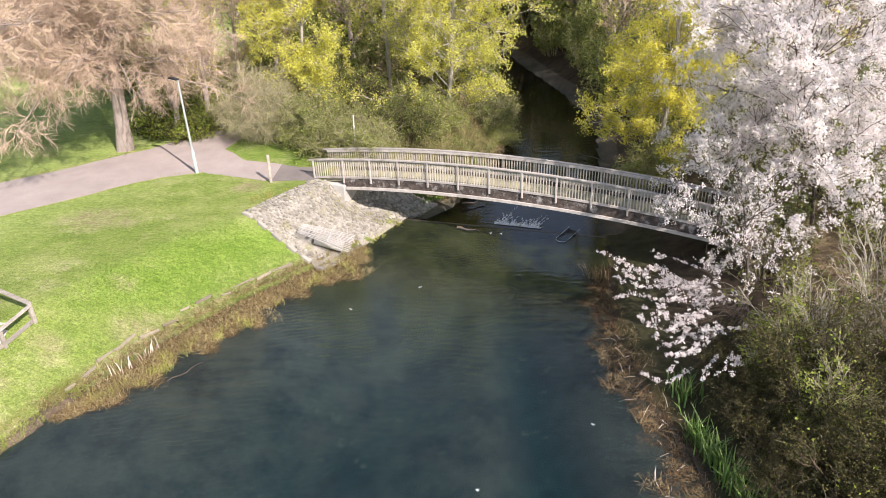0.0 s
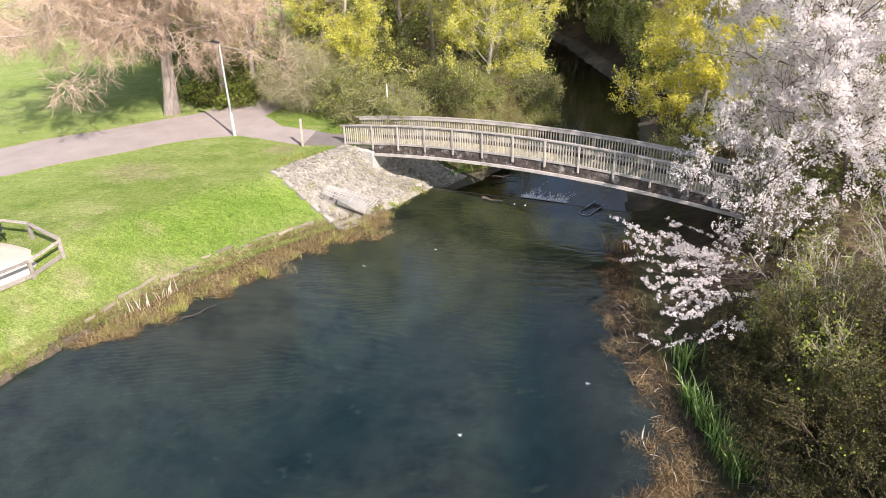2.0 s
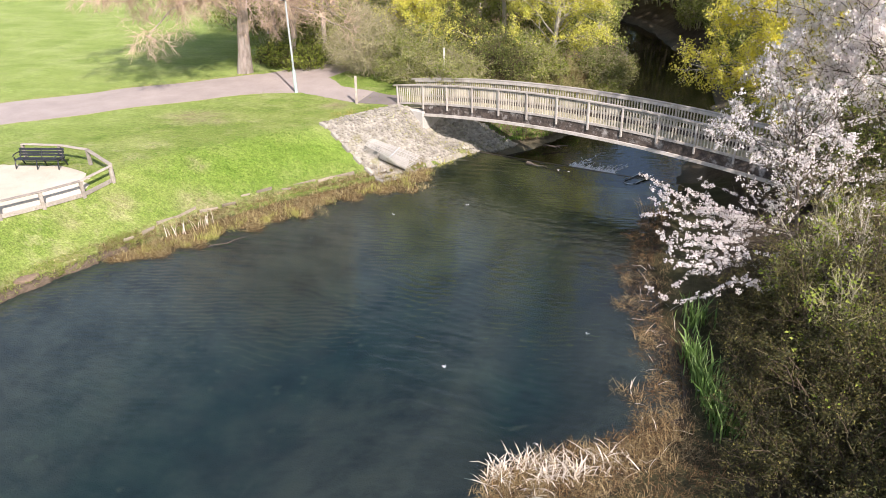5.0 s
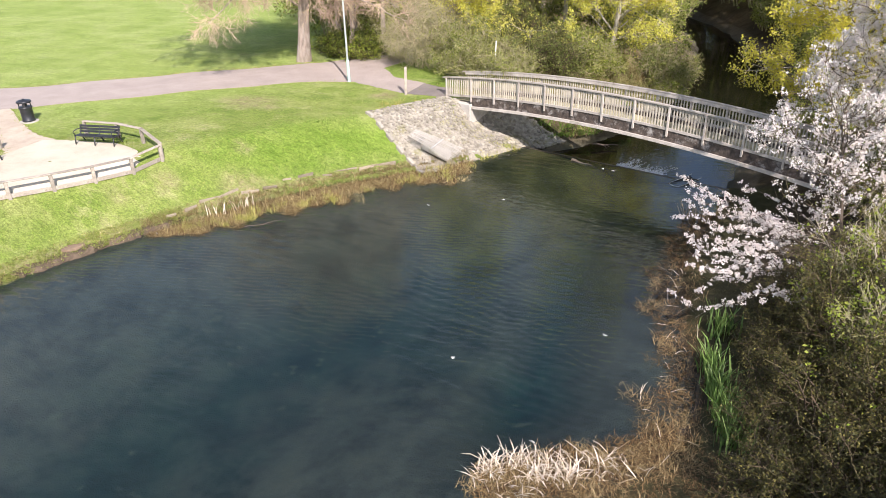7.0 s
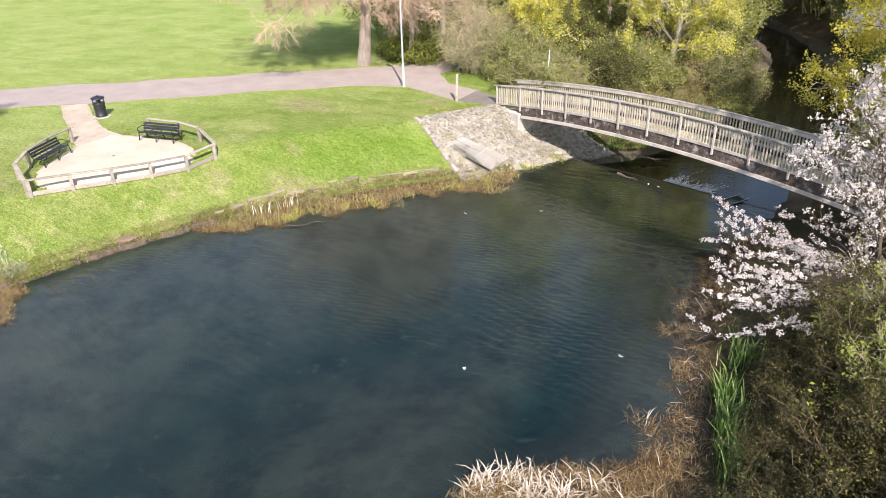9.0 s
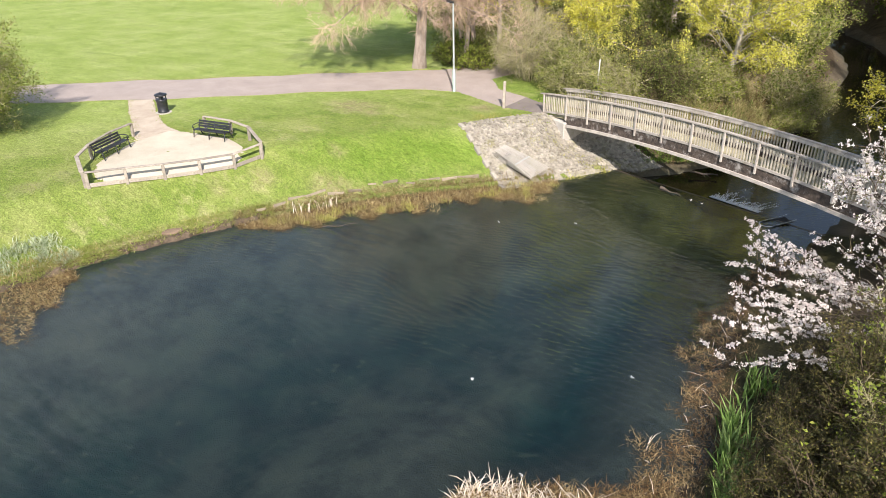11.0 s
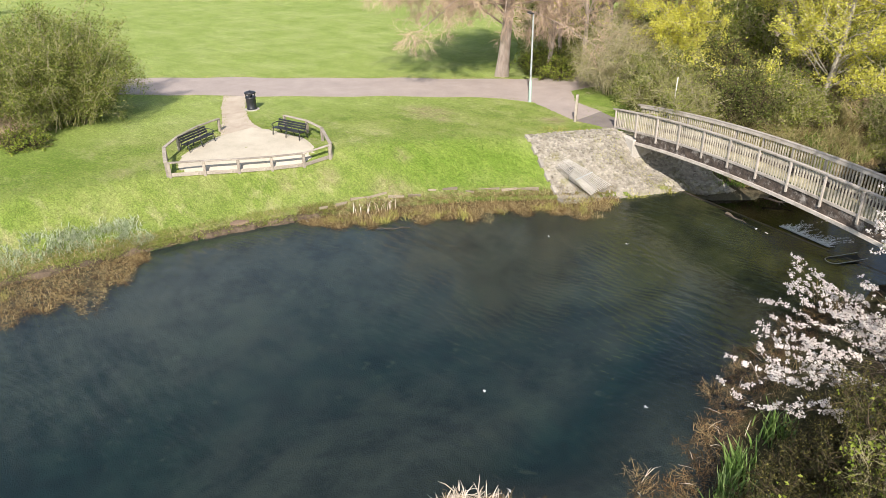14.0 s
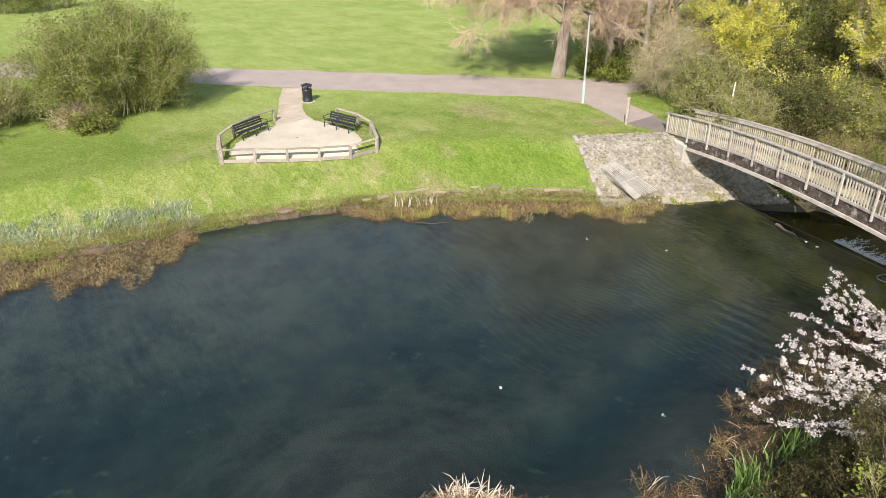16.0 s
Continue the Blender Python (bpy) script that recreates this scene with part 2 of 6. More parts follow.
    nt.links.new(fr, mx.inputs["Fac"])
    nt.links.new(under.outputs["Shader"], mx.inputs[1])
    nt.links.new(gloss.outputs["BSDF"], mx.inputs[2])
    nt.links.new(mx.outputs["Shader"], nt.nodes["Material Output"].inputs["Surface"])
    return m


GROUND = ground_material()
POND = water_material("pond_water", (0.485, 0.60, 0.58), 1.0, (0.021, 0.034, 0.050), 0.17)
# brown stream; the shade over it is put into the dark tint and murk
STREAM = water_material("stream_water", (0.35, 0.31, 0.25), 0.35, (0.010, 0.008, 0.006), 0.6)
TARMAC = surface("pale_worn_tarmac", (0.31, 0.26, 0.235), (0.39, 0.33, 0.30), 0.8, 0.9, fine=60, relief=0.2, depth=0.004)
DARK_TARMAC = surface("newer_dark_tarmac", (0.17, 0.145, 0.135), (0.22, 0.19, 0.175), 1.2, 0.9, fine=60, relief=0.2, depth=0.004)
GRAVEL = surface("self_binding_gravel", (0.44, 0.393, 0.308), (0.57, 0.512, 0.412), 0.9, 0.95, fine=50, relief=0.3, depth=0.006)
TRODDEN = surface("trodden_sandy_earth", (0.37, 0.30, 0.235), (0.52, 0.45, 0.36), 1.3, 0.95, fine=45, relief=0.35, depth=0.008)
OLD_WOOD = surface("silvered_timber", (0.385, 0.342, 0.30), (0.535, 0.49, 0.44), 3.0, 0.85, c=(0.24, 0.21, 0.16), fine=30, relief=0.4, depth=0.004, vary=0.15)
FENCE_WOOD = surface("worn_brown_grey_timber", (0.25, 0.215, 0.18), (0.41, 0.365, 0.31), 4.0, 0.9, c=(0.16, 0.13, 0.10), fine=30, relief=0.4, depth=0.004, vary=0.2)
MOSSY_WOOD = surface("mossy_timber", (0.30, 0.27, 0.17), (0.42, 0.38, 0.25), 3.0, 0.9, c=(0.20, 0.20, 0.08), fine=30, relief=0.4, depth=0.004, vary=0.2)
BALUSTER_WOOD = surface("silvered_mossy_timber", (0.40, 0.36, 0.285), (0.56, 0.515, 0.43), 3.0, 0.85, c=(0.36, 0.34, 0.20), fine=30, relief=0.4, depth=0.004, vary=0.2)
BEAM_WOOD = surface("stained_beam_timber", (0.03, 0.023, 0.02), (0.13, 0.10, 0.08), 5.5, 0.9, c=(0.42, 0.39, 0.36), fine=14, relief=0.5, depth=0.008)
CONCRETE = surface("weathered_concrete", (0.40, 0.375, 0.335), (0.54, 0.51, 0.465), 1.2, 0.9, c=(0.28, 0.27, 0.19), fine=30, relief=0.4, depth=0.006)
STONE = surface("pale_limestone", (0.235, 0.215, 0.18), (0.38, 0.35, 0.305), 2.0, 0.9, c=(0.21, 0.185, 0.11), fine=18, relief=0.5, depth=0.01, vary=0.24)
STONE_FILL = surface("pale_limestone_bed", (0.20, 0.18, 0.14), (0.37, 0.34, 0.29), 3.0, 0.9, c=(0.20, 0.19, 0.09), fine=14, relief=0.6, depth=0.03, vary=0.3, island=True)
BOARD = surface("rotting_edging_boards", (0.19, 0.16, 0.11), (0.32, 0.275, 0.21), 4.0, 0.9, c=(0.13, 0.10, 0.06), fine=30, relief=0.5, depth=0.006, vary=0.3)
IRON = surface("black_painted_iron", (0.012, 0.013, 0.016), (0.03, 0.032, 0.038), 6.0, 0.42, fine=60, relief=0.1, depth=0.002)
BIN_BLACK = surface("black_moulded_plastic", (0.014, 0.015, 0.02), (0.03, 0.032, 0.04), 4.0, 0.38, fine=60, relief=0.08, depth=0.002)
STEEL = surface("galvanised_steel", (0.42, 0.45, 0.46), (0.58, 0.61, 0.62), 5.0, 0.45, fine=40, relief=0.05, depth=0.002, metal=0.3)
GREEN_STEEL = surface("pale_green_painted_steel", (0.36, 0.48, 0.44), (0.46, 0.58, 0.53), 5.0, 0.5, fine=40, relief=0.05, depth=0.002)
BARK = surface("grey_brown_bark", (0.27, 0.215, 0.18), (0.45, 0.385, 0.335), 2.2, 0.95, fine=14, relief=0.9, depth=0.05, stretch=(3, 3, 0.6))
DARK_BARK = surface("dark_bark", (0.07, 0.055, 0.042), (0.15, 0.12, 0.095), 2.2, 0.95, fine=14, relief=0.8, depth=0.04, stretch=(3, 3, 0.6))
PALE_BARK = surface("pale_bark", (0.30, 0.27, 0.22), (0.46, 0.42, 0.36), 2.2, 0.95, fine=14, relief=0.6, depth=0.03, stretch=(3, 3, 0.6))
WILLOW_TWIG = leafy("pinkish_tan_twigs", (0.43, 0.30, 0.235), (0.57, 0.43, 0.34), (0.53, 0.43, 0.25), 0.0, 0.8)
GREY_TWIG = leafy("grey_brown_twigs", (0.28, 0.245, 0.15), (0.39, 0.345, 0.225), (0.32, 0.31, 0.13), 0.0, 0.85)
PALE_TWIG = leafy("pale_grey_twigs", (0.38, 0.33, 0.26), (0.54, 0.48, 0.40), (0.46, 0.42, 0.28), 0.0, 0.85)
# brown, darkened further so that the gaps inside bushes read as deep shade
DARK_TWIG = leafy("shade_darkened_brown_twigs", (0.055, 0.040, 0.026), (0.11, 0.08, 0.054), (0.095, 0.085, 0.038), 0.0, 0.85)
YELLOW_LEAF = leafy("yellow_green_spring_leaves", (0.66, 0.63, 0.10), (0.80, 0.76, 0.17), (0.60, 0.62, 0.15), 0.5)
GOLD_LEAF = leafy("golden_yellow_spring_leaves", (0.68, 0.61, 0.08), (0.82, 0.75, 0.13), (0.62, 0.60, 0.10), 0.5)
OLIVE_LEAF = leafy("olive_leaves", (0.19, 0.215, 0.05), (0.31, 0.33, 0.09), (0.45, 0.44, 0.165), 0.42)
GREEN_LEAF = leafy("mid_green_leaves", (0.10, 0.145, 0.03), (0.18, 0.22, 0.05), (0.29, 0.30, 0.095), 0.42)
THICKET_LEAF = leafy("small_dull_olive_leaves", (0.07, 0.064, 0.019), (0.14, 0.122, 0.034), (0.27, 0.24, 0.07), 0.35)
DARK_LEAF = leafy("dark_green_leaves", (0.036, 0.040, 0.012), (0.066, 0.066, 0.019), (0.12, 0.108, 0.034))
FRESH_LEAF = leafy("fresh_green_leaves", (0.18, 0.26, 0.03), (0.28, 0.35, 0.05), (0.38, 0.41, 0.08), 0.42)
PETAL = leafy("white_pink_petals", (0.84, 0.75, 0.73), (0.92, 0.87, 0.85), (0.95, 0.93, 0.91), 0.6, 0.7)
RUST_REED = leafy("rusty_dead_reeds", (0.058, 0.034, 0.016), (0.135, 0.080, 0.035), (0.26, 0.17, 0.078), 0.15, 0.8)
TAN_REED = leafy("tan_dead_reeds", (0.18, 0.13, 0.06), (0.30, 0.22, 0.11), (0.42, 0.33, 0.18), 0.15, 0.8)
GOLD_REED = leafy("golden_tan_dead_reeds", (0.26, 0.20, 0.085), (0.42, 0.33, 0.15), (0.56, 0.47, 0.26), 0.2, 0.8)
GOLD_SHOOT = leafy("yellow_green_reed_shoots", (0.30, 0.30, 0.07), (0.42, 0.41, 0.11), (0.52, 0.47, 0.18), 0.3, 0.6)
PALE_REED = leafy("bleached_reeds", (0.55, 0.47, 0.38), (0.72, 0.64, 0.54), (0.62, 0.50, 0.34), 0.15, 0.7)
STRAW_GRASS = leafy("straw_olive_grass", (0.25, 0.24, 0.09), (0.37, 0.335, 0.15), (0.50, 0.43, 0.24), 0.25, 0.7)
PINK_STEM = leafy("dry_pinkish_stems", (0.28, 0.20, 0.16), (0.42, 0.32, 0.27), (0.52, 0.43, 0.36), 0.1, 0.8)
SOIL = surface("brown_bank_soil", (0.045, 0.033, 0.022), (0.13, 0.095, 0.065), 2.4, 0.95, c=(0.15, 0.11, 0.075), fine=16, relief=0.7, depth=0.03)
IRIS_LEAF = leafy("green_iris_blades", (0.085, 0.15, 0.035), (0.16, 0.26, 0.065), (0.30, 0.41, 0.14), 0.3, 0.4)
GRASS_BLADE = leafy("grass_blades", (0.19, 0.25, 0.04), (0.26, 0.31, 0.065), (0.36, 0.36, 0.13), 0.35, 0.6)
LUSH_BLADE = leafy("lush_bank_blades", (0.11, 0.205, 0.026), (0.165, 0.275, 0.042), (0.23, 0.33, 0.07), 0.4, 0.6)
SAGE_BLADE = leafy("grey_green_blades", (0.30, 0.37, 0.21), (0.42, 0.48, 0.31), (0.52, 0.54, 0.40), 0.25, 0.6)
FOAM = surface("white_foam", (0.75, 0.78, 0.80), (0.90, 0.92, 0.93), 8.0, 0.5, fine=30, relief=0.5, depth=0.02)
WHITE = surface("white_paint", (0.72, 0.72, 0.70), (0.82, 0.82, 0.80), 6.0, 0.6)
FELT = surface("black_netting", (0.012, 0.012, 0.014), (0.03, 0.03, 0.033), 10.0, 0.8)


# ---- mesh helpers ----
def np_mesh(name, verts, faces, mat, smooth=False):
    """A mesh from arrays: verts (n, 3) and faces (m, 3 or 4)."""
    verts, faces = np.asarray(verts, np.float32), np.asarray(faces, np.int32)
    me = bpy.data.meshes.new(name)
    k = faces.shape[1]
    me.vertices.add(len(verts))
    me.vertices.foreach_set("co", verts.ravel())
    me.loops.add(faces.size)
    me.loops.foreach_set("vertex_index", faces.ravel())
    me.polygons.add(len(faces))
    me.polygons.foreach_set("loop_start", np.arange(len(faces), dtype=np.int32) * k)
    me.polygons.foreach_set("use_smooth", np.full(len(faces), smooth, bool))
    me.update(calc_edges=True)
    me.materials.append(mat)
    return me


def bm_mesh(name, bm, mat, smooth=False):
    me = bpy.data.meshes.new(name)
    bm.normal_update()
    if smooth:
        for f in bm.faces:
            f.smooth = True
    bm.to_mesh(me)
    bm.free()
    me.materials.append(mat)
    return me


def child(name, me, parent, at=None, label=""):
    """Links a mesh as one part under a thing."""
    ob = new(name, me)
    ob.parent = parent
    if at is not None:
        ob.matrix_basis = at
    return tagged(ob, label) if label else ob


def thing(name, at, label, category, group="", kind=""):
    ob = new(name)
    ob.empty_display_size = 0.2
    ob.matrix_basis = at
    return tagged(ob, label, category, group, kind)


def box_bm(sx, sy, sz, bevel=0.01, at=(0, 0, 0), bm=None):
    """A block of that size, its edges bevelled, standing on at."""
    own = bmesh.new()
    bmesh.ops.create_cube(own, size=1.0, matrix=Matrix.Diagonal((sx, sy, sz, 1)))
    if bevel:
        bmesh.ops.bevel(own, geom=own.edges[:], offset=bevel, segments=1, affect="EDGES")
    bmesh.ops.translate(own, verts=own.verts, vec=Vector(at) + Vector((0, 0, sz / 2)))
    if bm is None:
        return own
    me = bpy.data.meshes.new("tmp")
    own.to_mesh(me)
    own.free()
    bm.from_mesh(me)
    bpy.data.meshes.remove(me)
    return bm


def lathe(profile, sides=24):
    """A turned body from (radius, height) pairs."""
    n = len(profile)
    a = np.linspace(0, 2 * np.pi, sides, endpoint=False)
    v = np.array([[r * np.cos(t), r * np.sin(t), z] for r, z in profile for t in a])
    f = [[i * sides + j, i * sides + (j + 1) % sides, (i + 1) * sides + (j + 1) % sides, (i + 1) * sides + j]
         for i in range(n - 1) for j in range(sides)]
    return v, np.array(f)


def tubes(paths, radii, sides):
    """Tapered tubes along many polylines at once: paths (n, k, 3), radii (n, k)."""
    n, k, _ = paths.shape
    tan = np.gradient(paths, axis=1)
    tan /= np.linalg.norm(tan, axis=2, keepdims=True) + 1e-9
    ref = np.where(np.abs(tan[:, :1, 2:3]) > 0.8, np.array([1.0, 0, 0]), np.array([0, 0, 1.0]))
    ref = np.broadcast_to(ref, tan.shape)
    a = np.cross(tan, ref)
    a /= np.linalg.norm(a, axis=2, keepdims=True) + 1e-9
    b = np.cross(tan, a)
    ang = np.linspace(0, 2 * np.pi, sides, endpoint=False)
    ring = a[:, :, None] * np.cos(ang)[:, None] + b[:, :, None] * np.sin(ang)[:, None]
    v = paths[:, :, None] + ring * radii[:, :, None, None]
    base = (np.arange(n) * k * sides)[:, None, None] + (np.arange(k - 1) * sides)[None, :, None]
    j = np.arange(sides)[None, None]
    j2 = (j + 1) % sides
    f = np.stack([base + j, base + j2, base + sides + j2, base + sides + j], -1)
    return v.reshape(-1, 3), f.reshape(-1, 4)


def ribbons(rng, paths, r):
    """Hair-thin twigs along many polylines, each a tapered strip turned at random."""
    n, k, _ = paths.shape
    d = unit(paths[:, -1] - paths[:, 0])
    side = unit(np.cross(d, rng.normal(size=d.shape)))
    w = np.linspace(r, r * 0.45, k)[None, :, None]
    v = np.stack([paths - side[:, None] * w, paths + side[:, None] * w], 2)
    base = (np.arange(n) * k * 2)[:, None] + (np.arange(k - 1) * 2)[None]
    f = np.stack([base, base + 1, base + 3, base + 2], -1)
    return v.reshape(-1, 3), f.reshape(-1, 4)


def join(*pieces):
    vs, fs, n = [], [], 0
    for v, f in pieces:
        vs.append(v)
        fs.append(f + n)
        n += len(v)
    return np.concatenate(vs), np.concatenate(fs)


def unit(v):
    return v / (np.linalg.norm(v, axis=-1, keepdims=True) + 1e-9)


def offshoots(rng, paths, count, lo, hi, length, angle, up, k=4, wiggle=0.15, taper=0.5, bend=0.0):
    """Side branches of many polylines: count on each, between the shares lo and hi of its length."""
    n, kp, _ = paths.shape
    idx = np.repeat(np.arange(n), count)
    u = rng.uniform(lo, hi, len(idx)) * (kp - 1)
    i0 = np.minimum(u.astype(int), kp - 2)
    w = (u - i0)[:, None]
    p = paths[idx, i0] * (1 - w) + paths[idx, i0 + 1] * w
    t = unit(paths[idx, i0 + 1] - paths[idx, i0])
    side = rng.normal(size=t.shape)
    side = unit(side - (side * t).sum(1, keepdims=True) * t)
    ang = np.radians(rng.normal(angle, angle * 0.25, len(idx)))[:, None]
    d = unit(np.cos(ang) * t + np.sin(ang) * side + np.array([0, 0, up]))
    ln = length * rng.uniform(0.55, 1.2, len(idx)) * (1 - taper * u / (kp - 1))
    out = [p]
    for s in range(k - 1):
        p = p + d * (ln / (k - 1))[:, None]
        out.append(p)
        d = unit(d + rng.normal(size=d.shape) * wiggle + np.array([0, 0, bend]))
    return np.stack(out, 1)


def along(paths, n, rng, lo=0.0, hi=1.0):
    """n random places on many polylines, and the way the line runs there."""
    m, k, _ = paths.shape
    i = rng.integers(0, m, n)
    u = rng.uniform(lo, hi, n) * (k - 1)
    i0 = np.minimum(u.astype(int), k - 2)
    w = (u - i0)[:, None]
    return paths[i, i0] * (1 - w) + paths[i, i0 + 1] * w, unit(paths[i, i0 + 1] - paths[i, i0])


def leaves(rng, places, size, ratio=0.6, spread=0.05, upward=0.4, face=None):
    """Small leaves round the given places: folded and four-cornered, the tiny ones three-cornered; face: the way in which most are turned."""
    n = len(places)
    c = places + rng.normal(size=(n, 3)) * spread
    a = unit(rng.normal(size=(n, 3)))
    nrm = unit(rng.normal(size=(n, 3)) + np.array([0, 0, upward * 2] if face is None else face))
    b = unit(np.cross(nrm, a))
    a = np.cross(b, nrm)
    s = (size * rng.uniform(0.6, 1.3, n))[:, None]
    if size < 0.085:
        v = np.stack([c - a * s * 0.4 - b * s * ratio * 0.5, c - a * s * 0.4 + b * s * ratio * 0.5, c + a * s * 0.65], 1)
        return v.reshape(-1, 3), np.arange(n * 3).reshape(n, 3)
    v = np.stack([c - a * s * 0.5, c + b * s * ratio * 0.5 + nrm * s * 0.12, c + a * s * 0.5, c - b * s * ratio * 0.5 + nrm * s * 0.12], 1)
    return v.reshape(-1, 3), np.arange(n * 4).reshape(n, 4)


def taper_radii(paths, r0, r1):
    n, k, _ = paths.shape
    return np.broadcast_to(np.linspace(1, 0, k), (n, k)) * (r0 - r1) + r1


# ---- plan ----
# The water's outline, round the pond, down the stream and back, as plan points.
SHORE = [(-18.5, -38), (-19.5, -12), (-18.2, 0), (-17.4, 4.1), (-16.6, 6.5), (-15.8, 9.9), (-15.2, 12.0), (-14.5, 14.4), (-13.2, 17.4),
         (-11.5, 20.4), (-9.5, 23.2), (-7.6, 25.2), (-6.1, 26.7), (-4.1, 28.9), (-3.0, 31.1), (-0.6, 33.1), (0.9, 35.6), (2.0, 38.5),
         (3.1, 42), (3.5, 47), (3.8, 53), (3.7, 60), (2.6, 67), (-1, 75), (-8, 84), (-4, 87), (3.5, 76), (6.2, 68), (7.6, 61), (9, 55),
         (9.7, 49), (9.6, 44.5), (8.9, 40), (8.2, 36), (7.2, 32), (6.9, 28.5), (6.6, 26), (6.2, 24.6), (6.0, 22.5), (5.6, 21), (5.9, 19),
         (6.0, 17), (6.4, 15.4), (6.7, 14), (6.4, 12.4), (5.6, 11), (4.6, 9.8), (3.2, 9.2), (2.7, 8.6), (4.2, 7.2), (6.5, 4), (8.5, -4),
         (9.5, -16), (8, -38)]
WEIR_A, WEIR_B = Vector((-3.4, 31.25)), Vector((7.4, 28.4))
FALL = 0.5


def shore_distance(x, y):
    """Distance from the water's outline: above zero on land."""
    p = np.stack([x, y], -1)
    best = np.full(x.shape, 1e9)
    inside = np.zeros(x.shape, bool)
    for a, b in zip(SHORE, SHORE[1:] + SHORE[:1]):
        a, b = np.array(a), np.array(b)
        ab = b - a
        t = np.clip(((p - a) @ ab) / (ab @ ab), 0, 1)
        best = np.minimum(best, np.linalg.norm(p - (a + t[..., None] * ab), axis=-1))
        cross = ((a[1] > y) != (b[1] > y)) & (x < (b[0] - a[0]) * (y - a[1]) / (b[1] - a[1] + 1e-12) + a[0])
        inside ^= cross
    return np.where(inside, -best, best)


def ease(v):
    v = np.clip(v, 0, 1)
    return v * v * (3 - 2 * v)


def past_weir(x, y):
    along_x = (WEIR_B - WEIR_A).normalized()
    return (y - WEIR_A.y) * along_x.x - (x - WEIR_A.x) * along_x.y


def ground_height(x, y):
    x, y = np.asarray(x, float), np.asarray(y, float)
    d = shore_distance(x, y)
    right = ease((x - (1.5 + np.maximum(y - 31, 0) * 0.14)) / 2.0 + 0.5)
    down = ease(past_weir(x, y) / 1.2)
    left_land = 0.20 + 1.82 * (0.35 * ease(d / 3.7) + 0.65 * np.clip(d / 3.05, 0, 1))
    right_land = 0.06 + 1.7 * ease(d / 7.0)
    land = left_land * (1 - right) + right_land * right
    low = -FALL + 0.1 + (2.45 - 0.6 * right) * ease((d + 0.2) / 4.0)
    land = land * (1 - down) + low * down
    bed = -0.02 - 1.6 * ease((-d - 0.5) / (8.0 - 3.0 * right)) + 0.22 * ease((d + 0.12) / 0.12) * (1 - right)
    near_weir = ease((y - 22.0) / 6.0)
    bed = bed * (1 - 0.55 * near_weir)
    bed = bed * (1 - down) + (-FALL - 0.02 - 0.55 * ease(-d / 2.0)) * down
    h = np.where(d > 0, land, bed)
    swell = 0.05 * np.sin(x * 0.31 + 1.3) * np.sin(y * 0.27) + 0.025 * np.sin(x * 0.9 + y * 0.7)
    dip = 0.75 * np.exp(-(((x + 5.0) / 1.1) ** 2 + ((y - 31.4) / 1.0) ** 2))
    return h + swell * ease(d / 3.0) - dip * ease(d / 0.6)


def height_at(x, y):
    return float(ground_height(np.array([x]), np.array([y]))[0])


def spaced(lo, hi, step, far):
    """Even steps between lo and hi, growing towards far on both sides."""
    core = np.arange(lo, hi + step / 2, step)
    out, s, v = [], step, 0.0
    while v < far:
        s *= 1.28
        v += s
        out.append(v)
    out = np.array(out)
    return np.concatenate([lo - out[::-1], core, hi + out])


